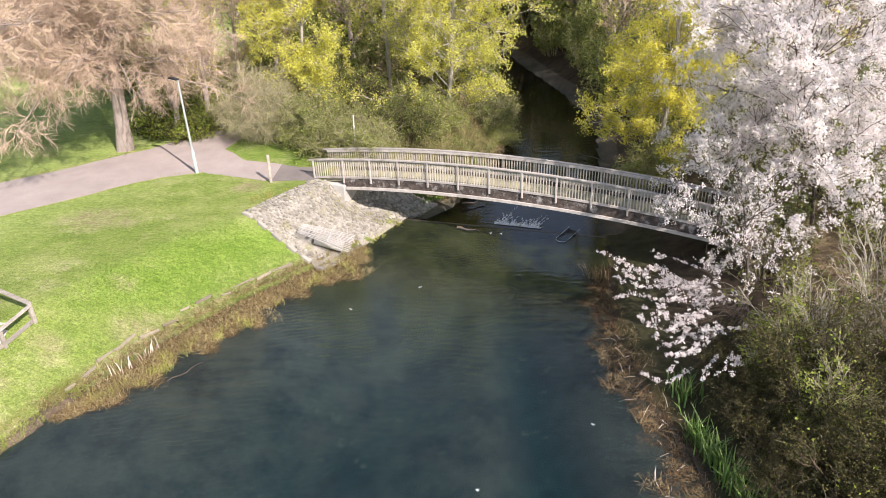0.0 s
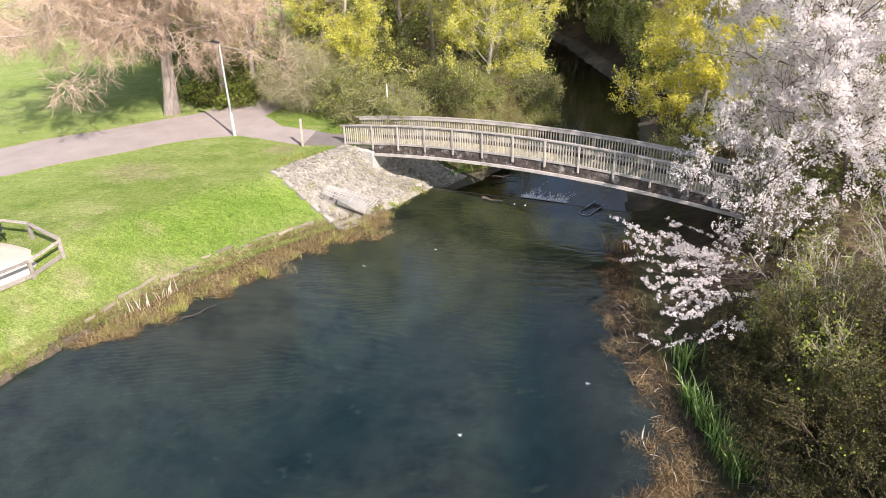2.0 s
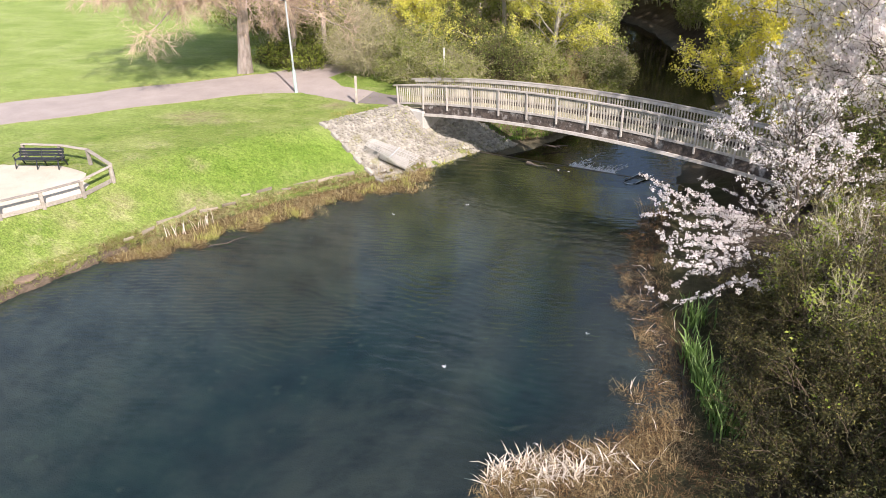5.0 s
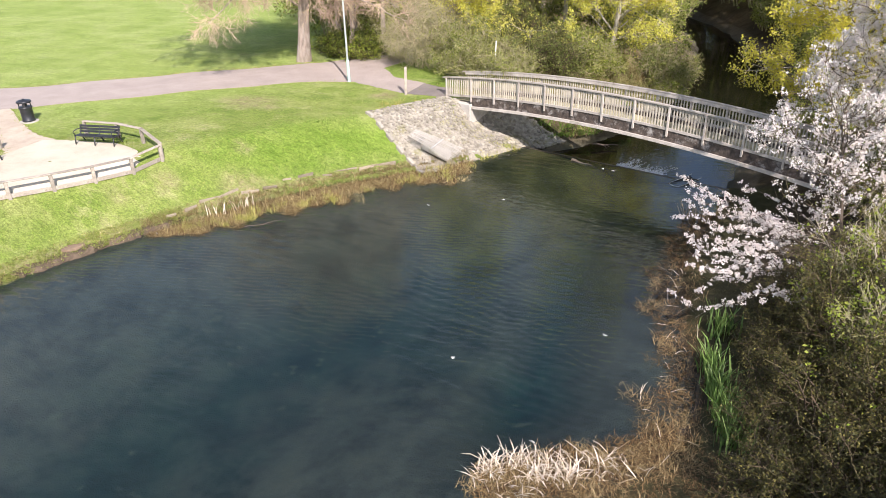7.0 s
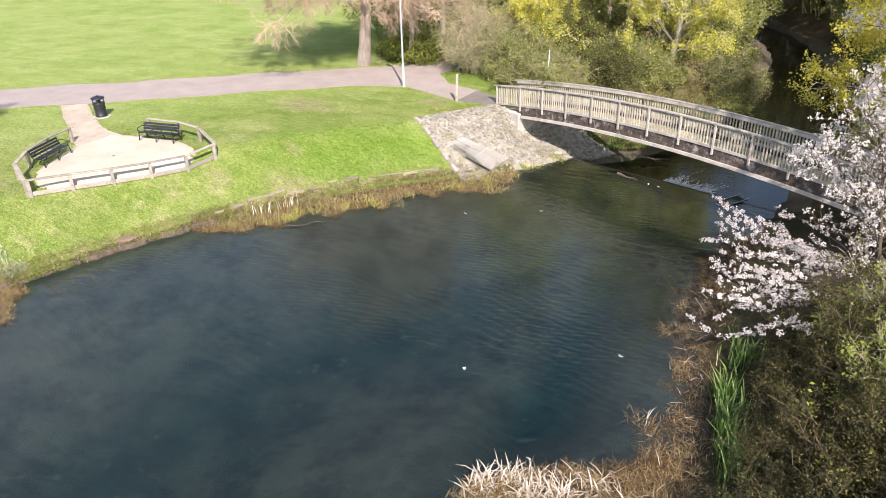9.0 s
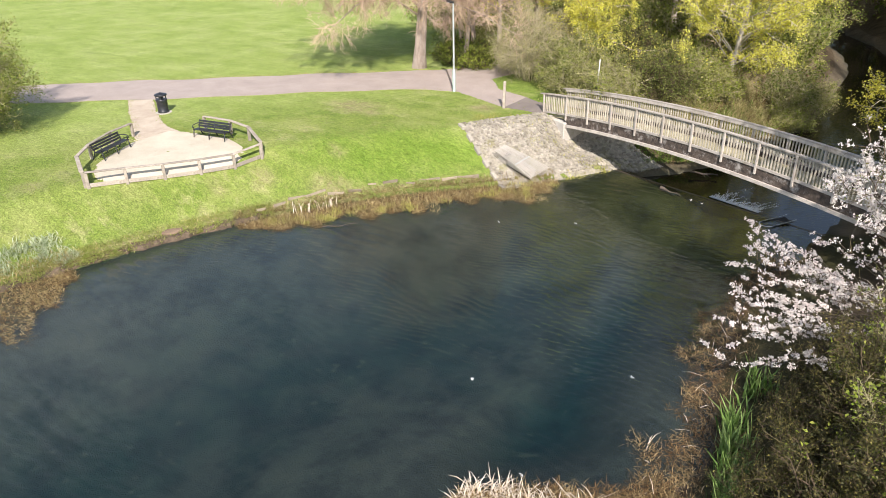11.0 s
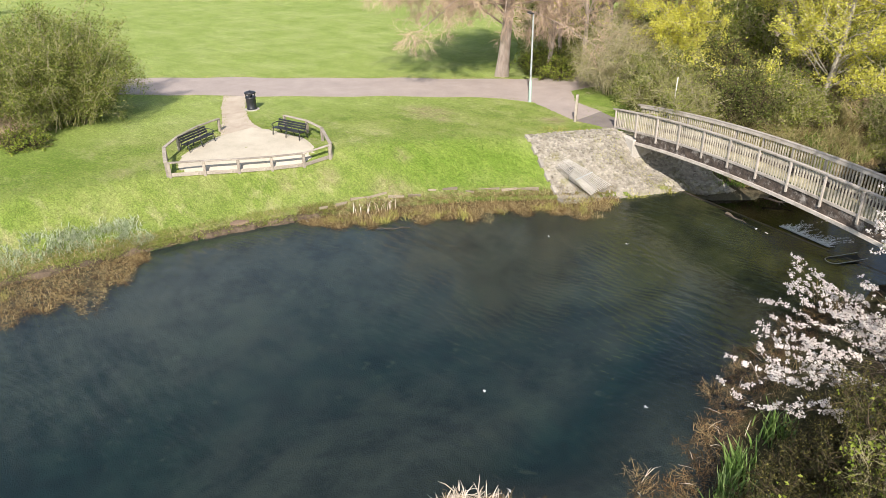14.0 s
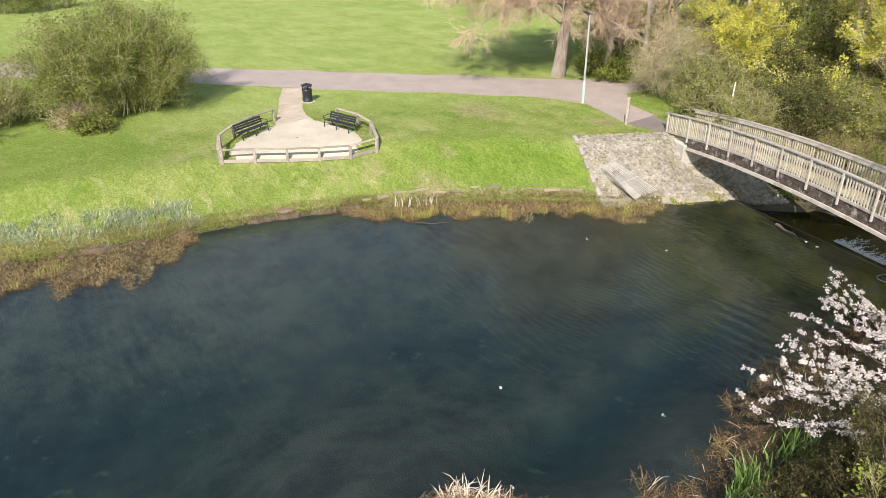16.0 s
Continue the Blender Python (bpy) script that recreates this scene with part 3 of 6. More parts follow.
def build_ground():
    gx, gy = spaced(-40, 18, 0.3, 1500), spaced(-1, 54, 0.3, 1500)
    x, y = np.meshgrid(gx, gy)
    h = ground_height(x, y)
    v = np.stack([x, y, h], -1).reshape(-1, 3)
    nx, ny = len(gx), len(gy)
    i = (np.arange(ny - 1)[:, None] * nx + np.arange(nx - 1)).ravel()
    f = np.stack([i, i + 1, i + nx + 1, i + nx], 1)
    ob = new("ground", np_mesh("ground", v, f, GROUND, True))
    d = shore_distance(x, y).ravel()
    xs, ys = x.ravel(), y.ravel()
    right = ease((xs - (1.5 + np.maximum(ys - 31, 0) * 0.14)) / 2.0 + 0.5)
    down = ease(past_weir(xs, ys) / 1.2)
    silt = ease((0.4 * right - 0.05 - d) / 0.25)
    # right bank wears the dark mud, with the thicket's shade in its colour
    silt = np.maximum(silt, right * ease((9 - d) / 4) * 0.9)
    silt = np.maximum(silt, down * ease((3.2 - d) / 2) * 0.8)
    wood = ease((ys - 40 - 0.5 * np.abs(xs + 4)) / 4) * ease((xs + 20) / 5)
    lush = ease(1 - np.abs(d - 1.9) / 2.2) * ease((ys - 20.5) / 2.5) * ease((29 - ys) / 2.5) * (1 - right)
    lush = np.maximum(lush, ease((ys - 33) / 2) * ease((5 - np.abs(xs + 11)) / 3) * ease((40 - ys) / 4) * 0.6)
    lush = np.maximum(lush, 0.55 * ease((15 - ys) / 6) * ease((d - 1.5) / 2) * (1 - right))
    silt = np.maximum(silt, ease((xs - 14) / 3) * 0.75 * ease((60 - np.abs(xs - 40)) / 20))
    bare = 0.8 * ease((0.7 - d) / 0.6) * ease(d / 0.15) * (1 - right) * (1 - down)
    for cx, cy, r, s in ((-16.2, 27.6, 1.7, 0.75), (-14.6, 27.2, 0.8, 0.6), (-10.2, 31.0, 0.9, 0.9), (-11.6, 20.9, 1.3, 0.75), (-12.2, 18.6, 0.9, 0.6),
                         (-14.2, 19.2, 0.7, 0.6), (-15.0, 17.4, 0.6, 0.5), (-19.3, 11.9, 0.8, 0.5), (-12.9, 22.6, 0.5, 0.6)):
        bare = np.maximum(bare, s * ease(1.3 - np.hypot(xs - cx, (ys - cy) * 1.3) / r))
    meadow = 0.85 * ease((d - 7) / 6) * (1 - right) * (1 - wood)
    col = np.stack([silt, lush, bare, meadow], 1).astype(np.float32)
    ob.data.color_attributes.new("cover", "FLOAT_COLOR", "POINT")
    ob.data.color_attributes["cover"].data.foreach_set("color", col.ravel())
    mud = ease((d + 12.0) / 9) * (1 - right) * (1 - ease((ys - 22) / 5))
    mud = np.maximum(mud, ease((d + 3.2) / 2.0) * right * (1 - ease((ys - 15) / 3)))
    olive = ease((ys - 19) / 8) * (1 - down)
    litter = np.maximum(wood, right * ease((d - 1.6) / 0.8) * ease((36 - ys) / 3) * ease((40 - xs) / 10))
    litter = np.maximum(litter, down * ease((6 - d) / 3) * np.maximum(right, 0.8))
    col = np.stack([mud, olive, litter * 0.95, np.ones_like(bare)], 1).astype(np.float32)
    ob.data.color_attributes.new("bed", "FLOAT_COLOR", "POINT")
    ob.data.color_attributes["bed"].data.foreach_set("color", col.ravel())
    return tagged(ob, "mown park lawn sloping to a pond", "ground", kind="structure")


build_ground()


def ribbon(name, near, far, mat, lift, label, steps=14, across=8, wobble=0.06, seed=3):
    """A paved strip between two plan lines, laid on the ground."""
    rng = np.random.default_rng(seed)
    near, far = np.array(near, float), np.array(far, float)

    def dense(p):
        s = np.r_[0, np.cumsum(np.linalg.norm(np.diff(p, axis=0), axis=1))]
        q = np.linspace(0, s[-1], steps * (len(p) - 1) + 1)
        return np.stack([np.interp(q, s, p[:, 0]), np.interp(q, s, p[:, 1])], 1)
    a, b = dense(near), dense(far)
    n = len(a)
    a += rng.normal(size=a.shape) * wobble
    b += rng.normal(size=b.shape) * wobble
    t = np.linspace(0, 1, across + 1)[None, :, None]
    g = a[:, None] * (1 - t) + b[:, None] * t
    h = ground_height(g[..., 0], g[..., 1]) + lift
    v = np.concatenate([g, h[..., None]], -1).reshape(-1, 3)
    w = across + 1
    i = (np.arange(n - 1)[:, None] * w + np.arange(across)).ravel()
    f = np.stack([i, i + 1, i + w + 1, i + w], 1)
    # a skirt all round gives the strip its thickness
    edge = np.concatenate([np.arange(0, n * w, w), np.arange((n - 1) * w + 1, n * w), np.arange(n * w - 1 - w, 0, -w), np.arange(w - 2, 0, -1)])
    low = v[edge] - np.array([0, 0, lift + 0.08])
    k = len(v) + np.arange(len(edge))
    skirt = np.stack([edge, np.roll(edge, -1), np.roll(k, -1), k], 1)
    me = np_mesh(name, np.concatenate([v, low]), np.concatenate([f, skirt]), mat)
    return tagged(new(name, me), label, "path", kind="structure")


ribbon("footpath", [(-62, -7.5), (-45, 7.6), (-32.7, 18.1), (-28, 21.9), (-22.7, 26.3), (-17, 31.0), (-13.9, 33.2), (-12.9, 36.2), (-12.2, 39.4), (-9.5, 43), (-4, 48)],
       [(-66, -4), (-49, 10.5), (-37.0, 20.4), (-32, 25.0), (-26.5, 29.6), (-20.6, 34.2), (-17.4, 36.8), (-15.9, 39.0), (-14.4, 41.9), (-12, 45), (-6.5, 50)],
       TARMAC, 0.012, "pale worn tarmac footpath across the lawn", wobble=0.02)
ribbon("footpath_branch", [(-15.6, 32.2), (-13.2, 33.1), (-11.6, 32.5), (-9.2, 31.55)], [(-15.0, 36.6), (-12.7, 36.2), (-11.3, 34.5), (-9.1, 33.8)],
       TARMAC, 0.016, "pale tarmac spur leading to the footbridge", wobble=0.03)
ribbon("bridge_approach", [(-9.25, 31.55), (-8.0, 31.6), (-6.9, 31.6)], [(-9.15, 33.8), (-8.2, 33.4), (-7.2, 33.3)],
       DARK_TARMAC, 0.02, "newer dark tarmac apron before the footbridge", wobble=0.02)
ribbon("gravel_link", [(-28.0, 21.8), (-25.8, 20.4), (-23.9, 19.4), (-22.4, 18.5), (-21.2, 17.7)], [(-27.0, 22.7), (-24.7, 21.3), (-23.0, 20.4), (-21.7, 19.9), (-20.4, 19.7)],
       TRODDEN, 0.022, "trodden sandy gravel link to the path", wobble=0.03)


def fan(name, outline, mat, lift, label, rings=10):
    """A paved area inside a plan outline, laid on the ground."""
    o = np.array(outline, float)
    s = np.r_[0, np.cumsum(np.linalg.norm(np.diff(np.vstack([o, o[:1]]), axis=0), axis=1))]
    q = np.linspace(0, s[-1], 72, endpoint=False)
    c = np.vstack([o, o[:1]])
    e = np.stack([np.interp(q, s, c[:, 0]), np.interp(q, s, c[:, 1])], 1)
    e += np.random.default_rng(5).normal(size=e.shape) * 0.035
    mid = e.mean(0)
    t = np.linspace(0.02, 1, rings)[:, None, None]
    g = mid + (e - mid) * t
    z = ground_height(g[..., 0], g[..., 1]) + lift
    z[-1] -= 0.05
    v = np.concatenate([g, z[..., None]], -1).reshape(-1, 3)
    m = len(e)
    f = np.array([[r * m + j, r * m + (j + 1) % m, (r + 1) * m + (j + 1) % m, (r + 1) * m + j] for r in range(rings - 1) for j in range(m)])
    v = np.vstack([v, [[*mid, height_at(*mid) + lift]]])
    me = np_mesh(name, v, f, mat)
    return tagged(new(name, me), label, "paving", kind="structure")


fan("gravel_clearing", [(-21.3, 19.7), (-19.4, 20.15), (-17.7, 20.5), (-16.2, 20.1), (-15.2, 19.3), (-15.3, 18.4), (-16.5, 15.9), (-17.75, 13.75), (-18.6, 14.0), (-19.9, 14.9), (-20.5, 16.0), (-21.3, 17.7)],
    GRAVEL, 0.03, "pale sandy gravel seating area")


def water_sheet(name, corners, z, mat, label, n=2):
    v = np.array([[*c, z] for c in corners])
    me = np_mesh(name, v, np.array([[0, 1, 2, 3]]), mat)
    if me.polygons[0].normal.z < 0:
        me.flip_normals()
    return tagged(new(name, me), label, "water", kind="structure")


along_weir = (WEIR_B - WEIR_A).normalized()
w0, w1 = WEIR_A - along_weir * 1.5, WEIR_B + along_weir * 3
water_sheet("pond_water", [(-24, -45), (14, -45), (w1.x, w1.y), (-24, w0.y + (w0.x + 24) * 0.264)], 0.0, POND, "dark blue-green pond water with light ripples")
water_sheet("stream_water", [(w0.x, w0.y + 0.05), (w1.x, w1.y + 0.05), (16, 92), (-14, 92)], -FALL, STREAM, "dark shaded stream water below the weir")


# ---- footbridge ----
BO, BD, BN = Vector((-5.5, 31.3, 0)), Vector((0.917, -0.399, 0)).normalized(), Vector((0.399, 0.917, 0)).normalized()
SPAN0, SPAN1, WIDE = -1.75, 20.2, 1.65


def deck_z(s):
    return 2.60 - 0.0066 * (s - 9.2) ** 2


def bridge_at(s, off, z):
    p = BO + BD * s + BN * off
    return Vector((p.x, p.y, z))


def swept(name, s0, s1, off, dz0, dz1, width, mat, step=0.5):
    """A timber that follows the deck's arch, between two heights over the deck."""
    ss = np.linspace(s0, s1, max(2, int((s1 - s0) / step) + 1))
    v, f = [], []
    for s in ss:
        for o, dz in ((off - width / 2, dz0), (off + width / 2, dz0), (off + width / 2, dz1), (off - width / 2, dz1)):
            v.append(bridge_at(s, o, deck_z(s) + dz))
    for i in range(len(ss) - 1):
        for j in range(4):
            f.append([i * 4 + j, i * 4 + (j + 1) % 4, i * 4 + 4 + (j + 1) % 4, i * 4 + 4 + j])
    n = len(v) - 4
    f += [[3, 2, 1, 0], [n, n + 1, n + 2, n + 3]]
    return np_mesh(name, np.array(v), np.array(f), mat)


def build_bridge():
    b = thing("footbridge", Matrix.Identity(4), "arched weathered grey timber footbridge over the stream", "bridge")
    yaw = math.atan2(BD.y, BD.x)
    turn = Matrix.Rotation(yaw, 4, "Z")
    post = bm_mesh("post", box_bm(0.075, 0.075, 1.42, 0.006), OLD_WOOD)
    bal = bm_mesh("baluster", box_bm(0.046, 0.035, 1.0, 0.0), BALUSTER_WOOD)
    for off, inner, lab in ((0.0, 1, "silvered timber handrail"), (WIDE, -1, "silvered timber handrail")):
        lo = SPAN0 if off == 0 else SPAN0 - 0.2
        child("handrail", swept("handrail", lo - 0.25, SPAN1 + 0.2, off, 1.09, 1.145, 0.145, OLD_WOOD), b, label=lab)
        child("top_rail", swept("top_rail", lo, SPAN1, off + inner * 0.045, 0.97, 1.09, 0.045, OLD_WOOD), b)
        child("bottom_rail", swept("bottom_rail", lo, SPAN1, off + inner * -0.02, 0.15, 0.25, 0.06, OLD_WOOD), b)
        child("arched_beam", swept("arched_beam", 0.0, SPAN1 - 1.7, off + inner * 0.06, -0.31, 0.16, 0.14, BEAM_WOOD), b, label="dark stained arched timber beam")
        child("beam_flange", swept("beam_flange", -0.05, SPAN1 - 1.7, off + inner * 0.04, -0.43, -0.30, 0.24, OLD_WOOD), b)
        posts = [lo + 0.04] + [0.0 + 1.52 * i for i in range(13)] + [SPAN1 - 0.05]
        for s in posts:
            drop = 0.09 if -0.1 < s < 18.6 else -0.1
            z = deck_z(s) - drop
            m = Matrix.Translation(bridge_at(s, off - inner * 0.05, z)) @ turn @ Matrix.Diagonal((1, 1, (drop + 1.09) / 1.42, 1))
            child("post", post, b, m)
        s = lo + 0.16
        while s < SPAN1 - 0.05:
            if min(abs(s - p) for p in posts) > 0.07:
                m = Matrix.Translation(bridge_at(s, off, deck_z(s) + 0.2)) @ turn @ Matrix.Diagonal((1, 1, 0.86, 1))
                child("baluster", bal, b, m)
            s += 0.128
    board = bm_mesh("deck_board", box_bm(0.145, WIDE - 0.1, 0.04, 0.0), MOSSY_WOOD)
    s = SPAN0
    while s < SPAN1:
        slope = math.atan(-0.0132 * (s - 9.2))
        child("deck_board", board, b, Matrix.Translation(bridge_at(s, WIDE / 2, deck_z(s) - 0.04)) @ turn @ Matrix.Rotation(-slope, 4, "Y"))
        s += 0.155
    return b


build_bridge()


def abutment(name, s0, s1, label):
    """A concrete bearing block under one end of the bridge."""
    t = thing(name, Matrix.Identity(4), label, "abutment", kind="structure")
    turn = Matrix.Rotation(math.atan2(BD.y, BD.x), 4, "Z")
    mid = (s0 + s1) / 2
    top = min(deck_z(s0), deck_z(s1)) + 0.1
    at = bridge_at(mid, WIDE / 2, -0.8)
    child("block", bm_mesh("block", box_bm(abs(s1 - s0), WIDE + 0.35, top + 0.8, 0.03), CONCRETE), t, Matrix.Translation(at) @ turn)
    return t


abutment("bridge_abutment", -2.2, 0.05, "pale weathered concrete abutment under the footbridge")
abutment("bridge_abutment_far", 20.6, 18.4, "weathered concrete abutment under the footbridge")


def build_weir():
    w = thing("weir", Matrix.Identity(4), "low dark timber weir board across the outflow", "weir")
    ln = (WEIR_B - WEIR_A).length
    yaw = math.atan2(along_weir.y, along_weir.x)
    c = (WEIR_A + WEIR_B) / 2
    child("sill_board", bm_mesh("sill_board", box_bm(ln, 0.16, 0.9, 0.02), surface("wet_dark_timber", (0.03, 0.025, 0.02), (0.07, 0.055, 0.04), 2, 0.4)), w,
          Matrix.Translation((c.x, c.y, -0.892)) @ Matrix.Rotation(yaw, 4, "Z"))
    return w


build_weir()


# ---- street furniture ----
def build_lamp(x, y):
    z = height_at(x, y)
    t = thing("street_lamp", pose(x, y, z), "slim galvanised lamp column with a small flat lantern beside the path", "street lamp")
    v, f = lathe([(0.085, -0.1), (0.085, 1.15), (0.075, 1.2), (0.055, 1.22), (0.055, 1.3)], 14)
    child("base_section", np_mesh("base_section", v, f, GREEN_STEEL, True), t, label="pale green painted base section")
    v, f = lathe([(0.055, 1.3), (0.045, 4.7), (0.042, 4.82), (0.0, 4.83)], 12)
    child("column", np_mesh("column", v, f, STEEL, True), t)
    child("access_door", bm_mesh("access_door", box_bm(0.09, 0.02, 0.45, 0.004), GREEN_STEEL), t, pose(0.0, -0.082, 0.4))
    child("column_box", bm_mesh("column_box", box_bm(0.09, 0.07, 0.3, 0.01), STEEL), t, pose(0.03, -0.06, 1.55))
    arm = bm_mesh("bracket", box_bm(0.05, 0.05, 0.12, 0.01), IRON)
    child("bracket", arm, t, pose(0, 0, 4.78))
    bm = box_bm(0.56, 0.24, 0.07, 0.025)
    child("lantern", bm_mesh("lantern", bm, IRON), t, pose(-0.16, -0.06, 4.86, 0, 4, -30), "flat black lantern head")
    bm = box_bm(0.34, 0.18, 0.02, 0.005)
    child("lens", bm_mesh("lens", bm, WHITE), t, pose(-0.2, -0.06, 4.843, 0, 4, -30))
    return t


build_lamp(-13.4, 33.05)


def build_post(x, y, h, mat, label, name, tip=None, girth=0.10):
    z = height_at(x, y)
    t = thing(name, pose(x, y, z - 0.1, 0, 1.5, 20), label, "post")
    child("shaft", bm_mesh("shaft", box_bm(girth, girth, h + 0.1, 0.01), mat), t)
    if tip:
        child("finger_plate", bm_mesh("finger_plate", box_bm(0.30, 0.03, 0.22, 0.004), tip), t, pose(0.06, -0.07, h - 0.32))
    return t


build_post(-9.18, 31.45, 1.42, FENCE_WOOD, "plain square weathered wooden bollard post by the path", "wooden_post", girth=0.13)
build_post(-5.3, 34.32, 2.35, WHITE, "slim white marker post among the bushes", "marker_post", girth=0.055)


def build_bin(x, y):
    t = thing("litter_bin", pose(x, y, height_at(x, y)), "round black park litter bin with a domed lid", "litter bin")
    v, f = lathe([(0.0, -0.03), (0.42, -0.03), (0.42, 0.03), (0.0, 0.035)], 20)
    child("plinth", np_mesh("plinth", v, f, CONCRETE), t)
    v, f = lathe([(0.27, 0.03), (0.29, 0.06), (0.29, 0.1), (0.265, 0.13), (0.275, 0.62), (0.30, 0.66), (0.30, 0.72), (0.27, 0.74), (0.0, 0.74)], 28)
    child("body", np_mesh("body", v, f, BIN_BLACK, True), t)
    for k in range(4):
        a = radians(45 + 90 * k)
        child("lid_support", bm_mesh("lid_support", box_bm(0.12, 0.035, 0.2, 0.01), BIN_BLACK), t, pose(0.245 * math.cos(a), 0.245 * math.sin(a), 0.73, 0, 0, 135 + 90 * k))
    v, f = lathe([(0.0, 0.91), (0.30, 0.91), (0.325, 0.925), (0.325, 0.965), (0.29, 1.0), (0.17, 1.04), (0.05, 1.06), (0.04, 1.085), (0.0, 1.09)], 28)
    child("lid", np_mesh("lid", v, f, BIN_BLACK, True), t)
    v, f = lathe([(0.281, 0.46), (0.284, 0.47), (0.284, 0.49), (0.281, 0.5)], 28)
    child("band", np_mesh("band", v, f, IRON, True), t)
    return t


build_bin(-24.15, 21.4)


def curve_tube(points, r, mat, name, sides=6):
    p = np.array(points, float)[None]
    v, f = tubes(p, np.full(p.shape[:2], r), sides)
    return np_mesh(name, v, f, mat, True)


def build_bench():
    """A cast-iron park bench with slatted seat and back, facing -y at the origin."""
    t = thing("park_bench", Matrix.Identity(4), "black slatted park bench with scrolled iron arms on gravel", "bench", "benches in the seating area")
    L = 2.0
    for x in (-L / 2 + 0.06, 0.0, L / 2 - 0.06):
        e = child("end_frame" if x else "centre_frame", curve_tube([(x, -0.30, 0.0), (x, -0.27, 0.2), (x, -0.22, 0.40), (x, 0.16, 0.38), (x, 0.24, 0.2), (x, 0.34, 0.0)], 0.028, IRON, "leg_iron"), t)
        child("back_iron", curve_tube([(x, 0.14, 0.38), (x, 0.21, 0.58), (x, 0.28, 0.82)], 0.024, IRON, "back_iron"), e)
        if x:
            child("arm_iron", curve_tube([(x, 0.25, 0.68), (x, 0.05, 0.70), (x, -0.2, 0.68), (x, -0.30, 0.62), (x, -0.29, 0.54), (x, -0.22, 0.55), (x, -0.2, 0.42)], 0.022, IRON, "arm_iron"), e)
    seat = bm_mesh("seat_slat", box_bm(L, 0.075, 0.032, 0.006), IRON)
    for k in range(4):
        child("seat_slat", seat, t, pose(0, -0.21 + 0.105 * k, 0.415 - 0.006 * k))
    back = bm_mesh("back_slat", box_bm(L, 0.03, 0.105, 0.006), IRON)
    for k in range(3):
        child("back_slat", back, t, pose(0, 0.185 + 0.042 * k, 0.48 + 0.125 * k, -17))
    return t


bench = build_bench()
b1 = Vector((-20.35, 16.1))
bench.matrix_basis = pose(b1.x, b1.y, height_at(b1.x, b1.y) + 0.03, 0, 0, 112) @ Matrix.Diagonal((0.96, 0.96, 0.87, 1))
b2 = Vector((-18.3, 19.98))
copy_thing(bench, pose(b2.x, b2.y, height_at(b2.x, b2.y) + 0.03, 0, 0, 11))


def build_fence(points, boards, label, cap=(0.16, 0.05)):
    """A low post-and-rail fence along plan points."""
    t = thing("knee_rail_fence", Matrix.Identity(4), label, "fence", "fences round the seating area")
    post = bm_mesh("post", box_bm(0.12, 0.12, 0.78, 0.012), FENCE_WOOD)
    tops = []
    for i, (x, y) in enumerate(points):
        z = height_at(x, y)
        j = min(i, len(points) - 2)
        a = math.degrees(math.atan2(points[j + 1][1] - points[j][1], points[j + 1][0] - points[j][0]))
        child("post", post, t, pose(x, y, z - 0.14, 0, 0, a))
        tops.append(Vector((x, y, z + 0.62)))
    for i, (a, b) in enumerate(zip(tops, tops[1:])):
        d = b - a
        yaw, tilt = math.atan2(d.y, d.x), math.atan2(d.z, d.xy.length)
        turn = Matrix.Rotation(yaw, 4, "Z") @ Matrix.Rotation(-tilt, 4, "Y")
        over = 0.08 if i in (0, len(tops) - 2) else 0.0
        child("rail", bm_mesh("rail", box_bm(d.length + over, cap[0], cap[1], 0.012), FENCE_WOOD), t, Matrix.Translation((a + b) / 2 + Vector((0, 0, 0.01))) @ turn)
        if boards:
            child("gravel_board", bm_mesh("gravel_board", box_bm(d.length - 0.1, 0.05, 0.16, 0.008), FENCE_WOOD), t,
                  Matrix.Translation((a + b) / 2 - Vector((0, 0, 0.60))) @ turn)
    return t


build_fence([(-17.75, 13.4), (-17.15, 14.7), (-16.5, 16.0), (-15.85, 17.3), (-15.2, 18.6), (-14.8, 19.8)], True, "low weathered timber rail fence along the seating area")
build_fence([(-14.86, 19.9), (-16.5, 20.65), (-18.15, 20.94), (-19.75, 20.68)], False, "low weathered timber rail curving behind a bench")
build_fence([(-17.85, 13.33), (-19.5, 14.08), (-20.6, 15.25), (-21.5, 16.8), (-21.85, 18.1)], False, "low weathered timber rail curving behind a bench")


# ---- stones, edging and outfall ----
def stone_meshes(rng, n, mat):
    out = []
    for _ in range(n):
        bm = bmesh.new()
        bmesh.ops.create_icosphere(bm, subdivisions=1, radius=0.5)
        s = Vector((rng.uniform(0.85, 1.2), rng.uniform(0.65, 0.95), rng.uniform(0.42, 0.62)))
        for v in bm.verts:
            k = rng.uniform(0.8, 1.12)
            v.co = Vector((max(-0.42, min(0.42, v.co.x * k)) * s.x, max(-0.42, min(0.42, v.co.y * k)) * s.y, max(-0.36, min(0.36, v.co.z * k)) * s.z))
        out.append(bm_mesh("stone", bm, mat))
    return out


def slope_frame(x, y):
    e = 0.15
    gx = (height_at(x + e, y) - height_at(x - e, y)) / (2 * e)
    gy = (height_at(x, y + e) - height_at(x, y - e)) / (2 * e)
    n = Vector((-gx, -gy, 1)).normalized()
    return n.to_track_quat("Z", "Y").to_matrix().to_4x4()


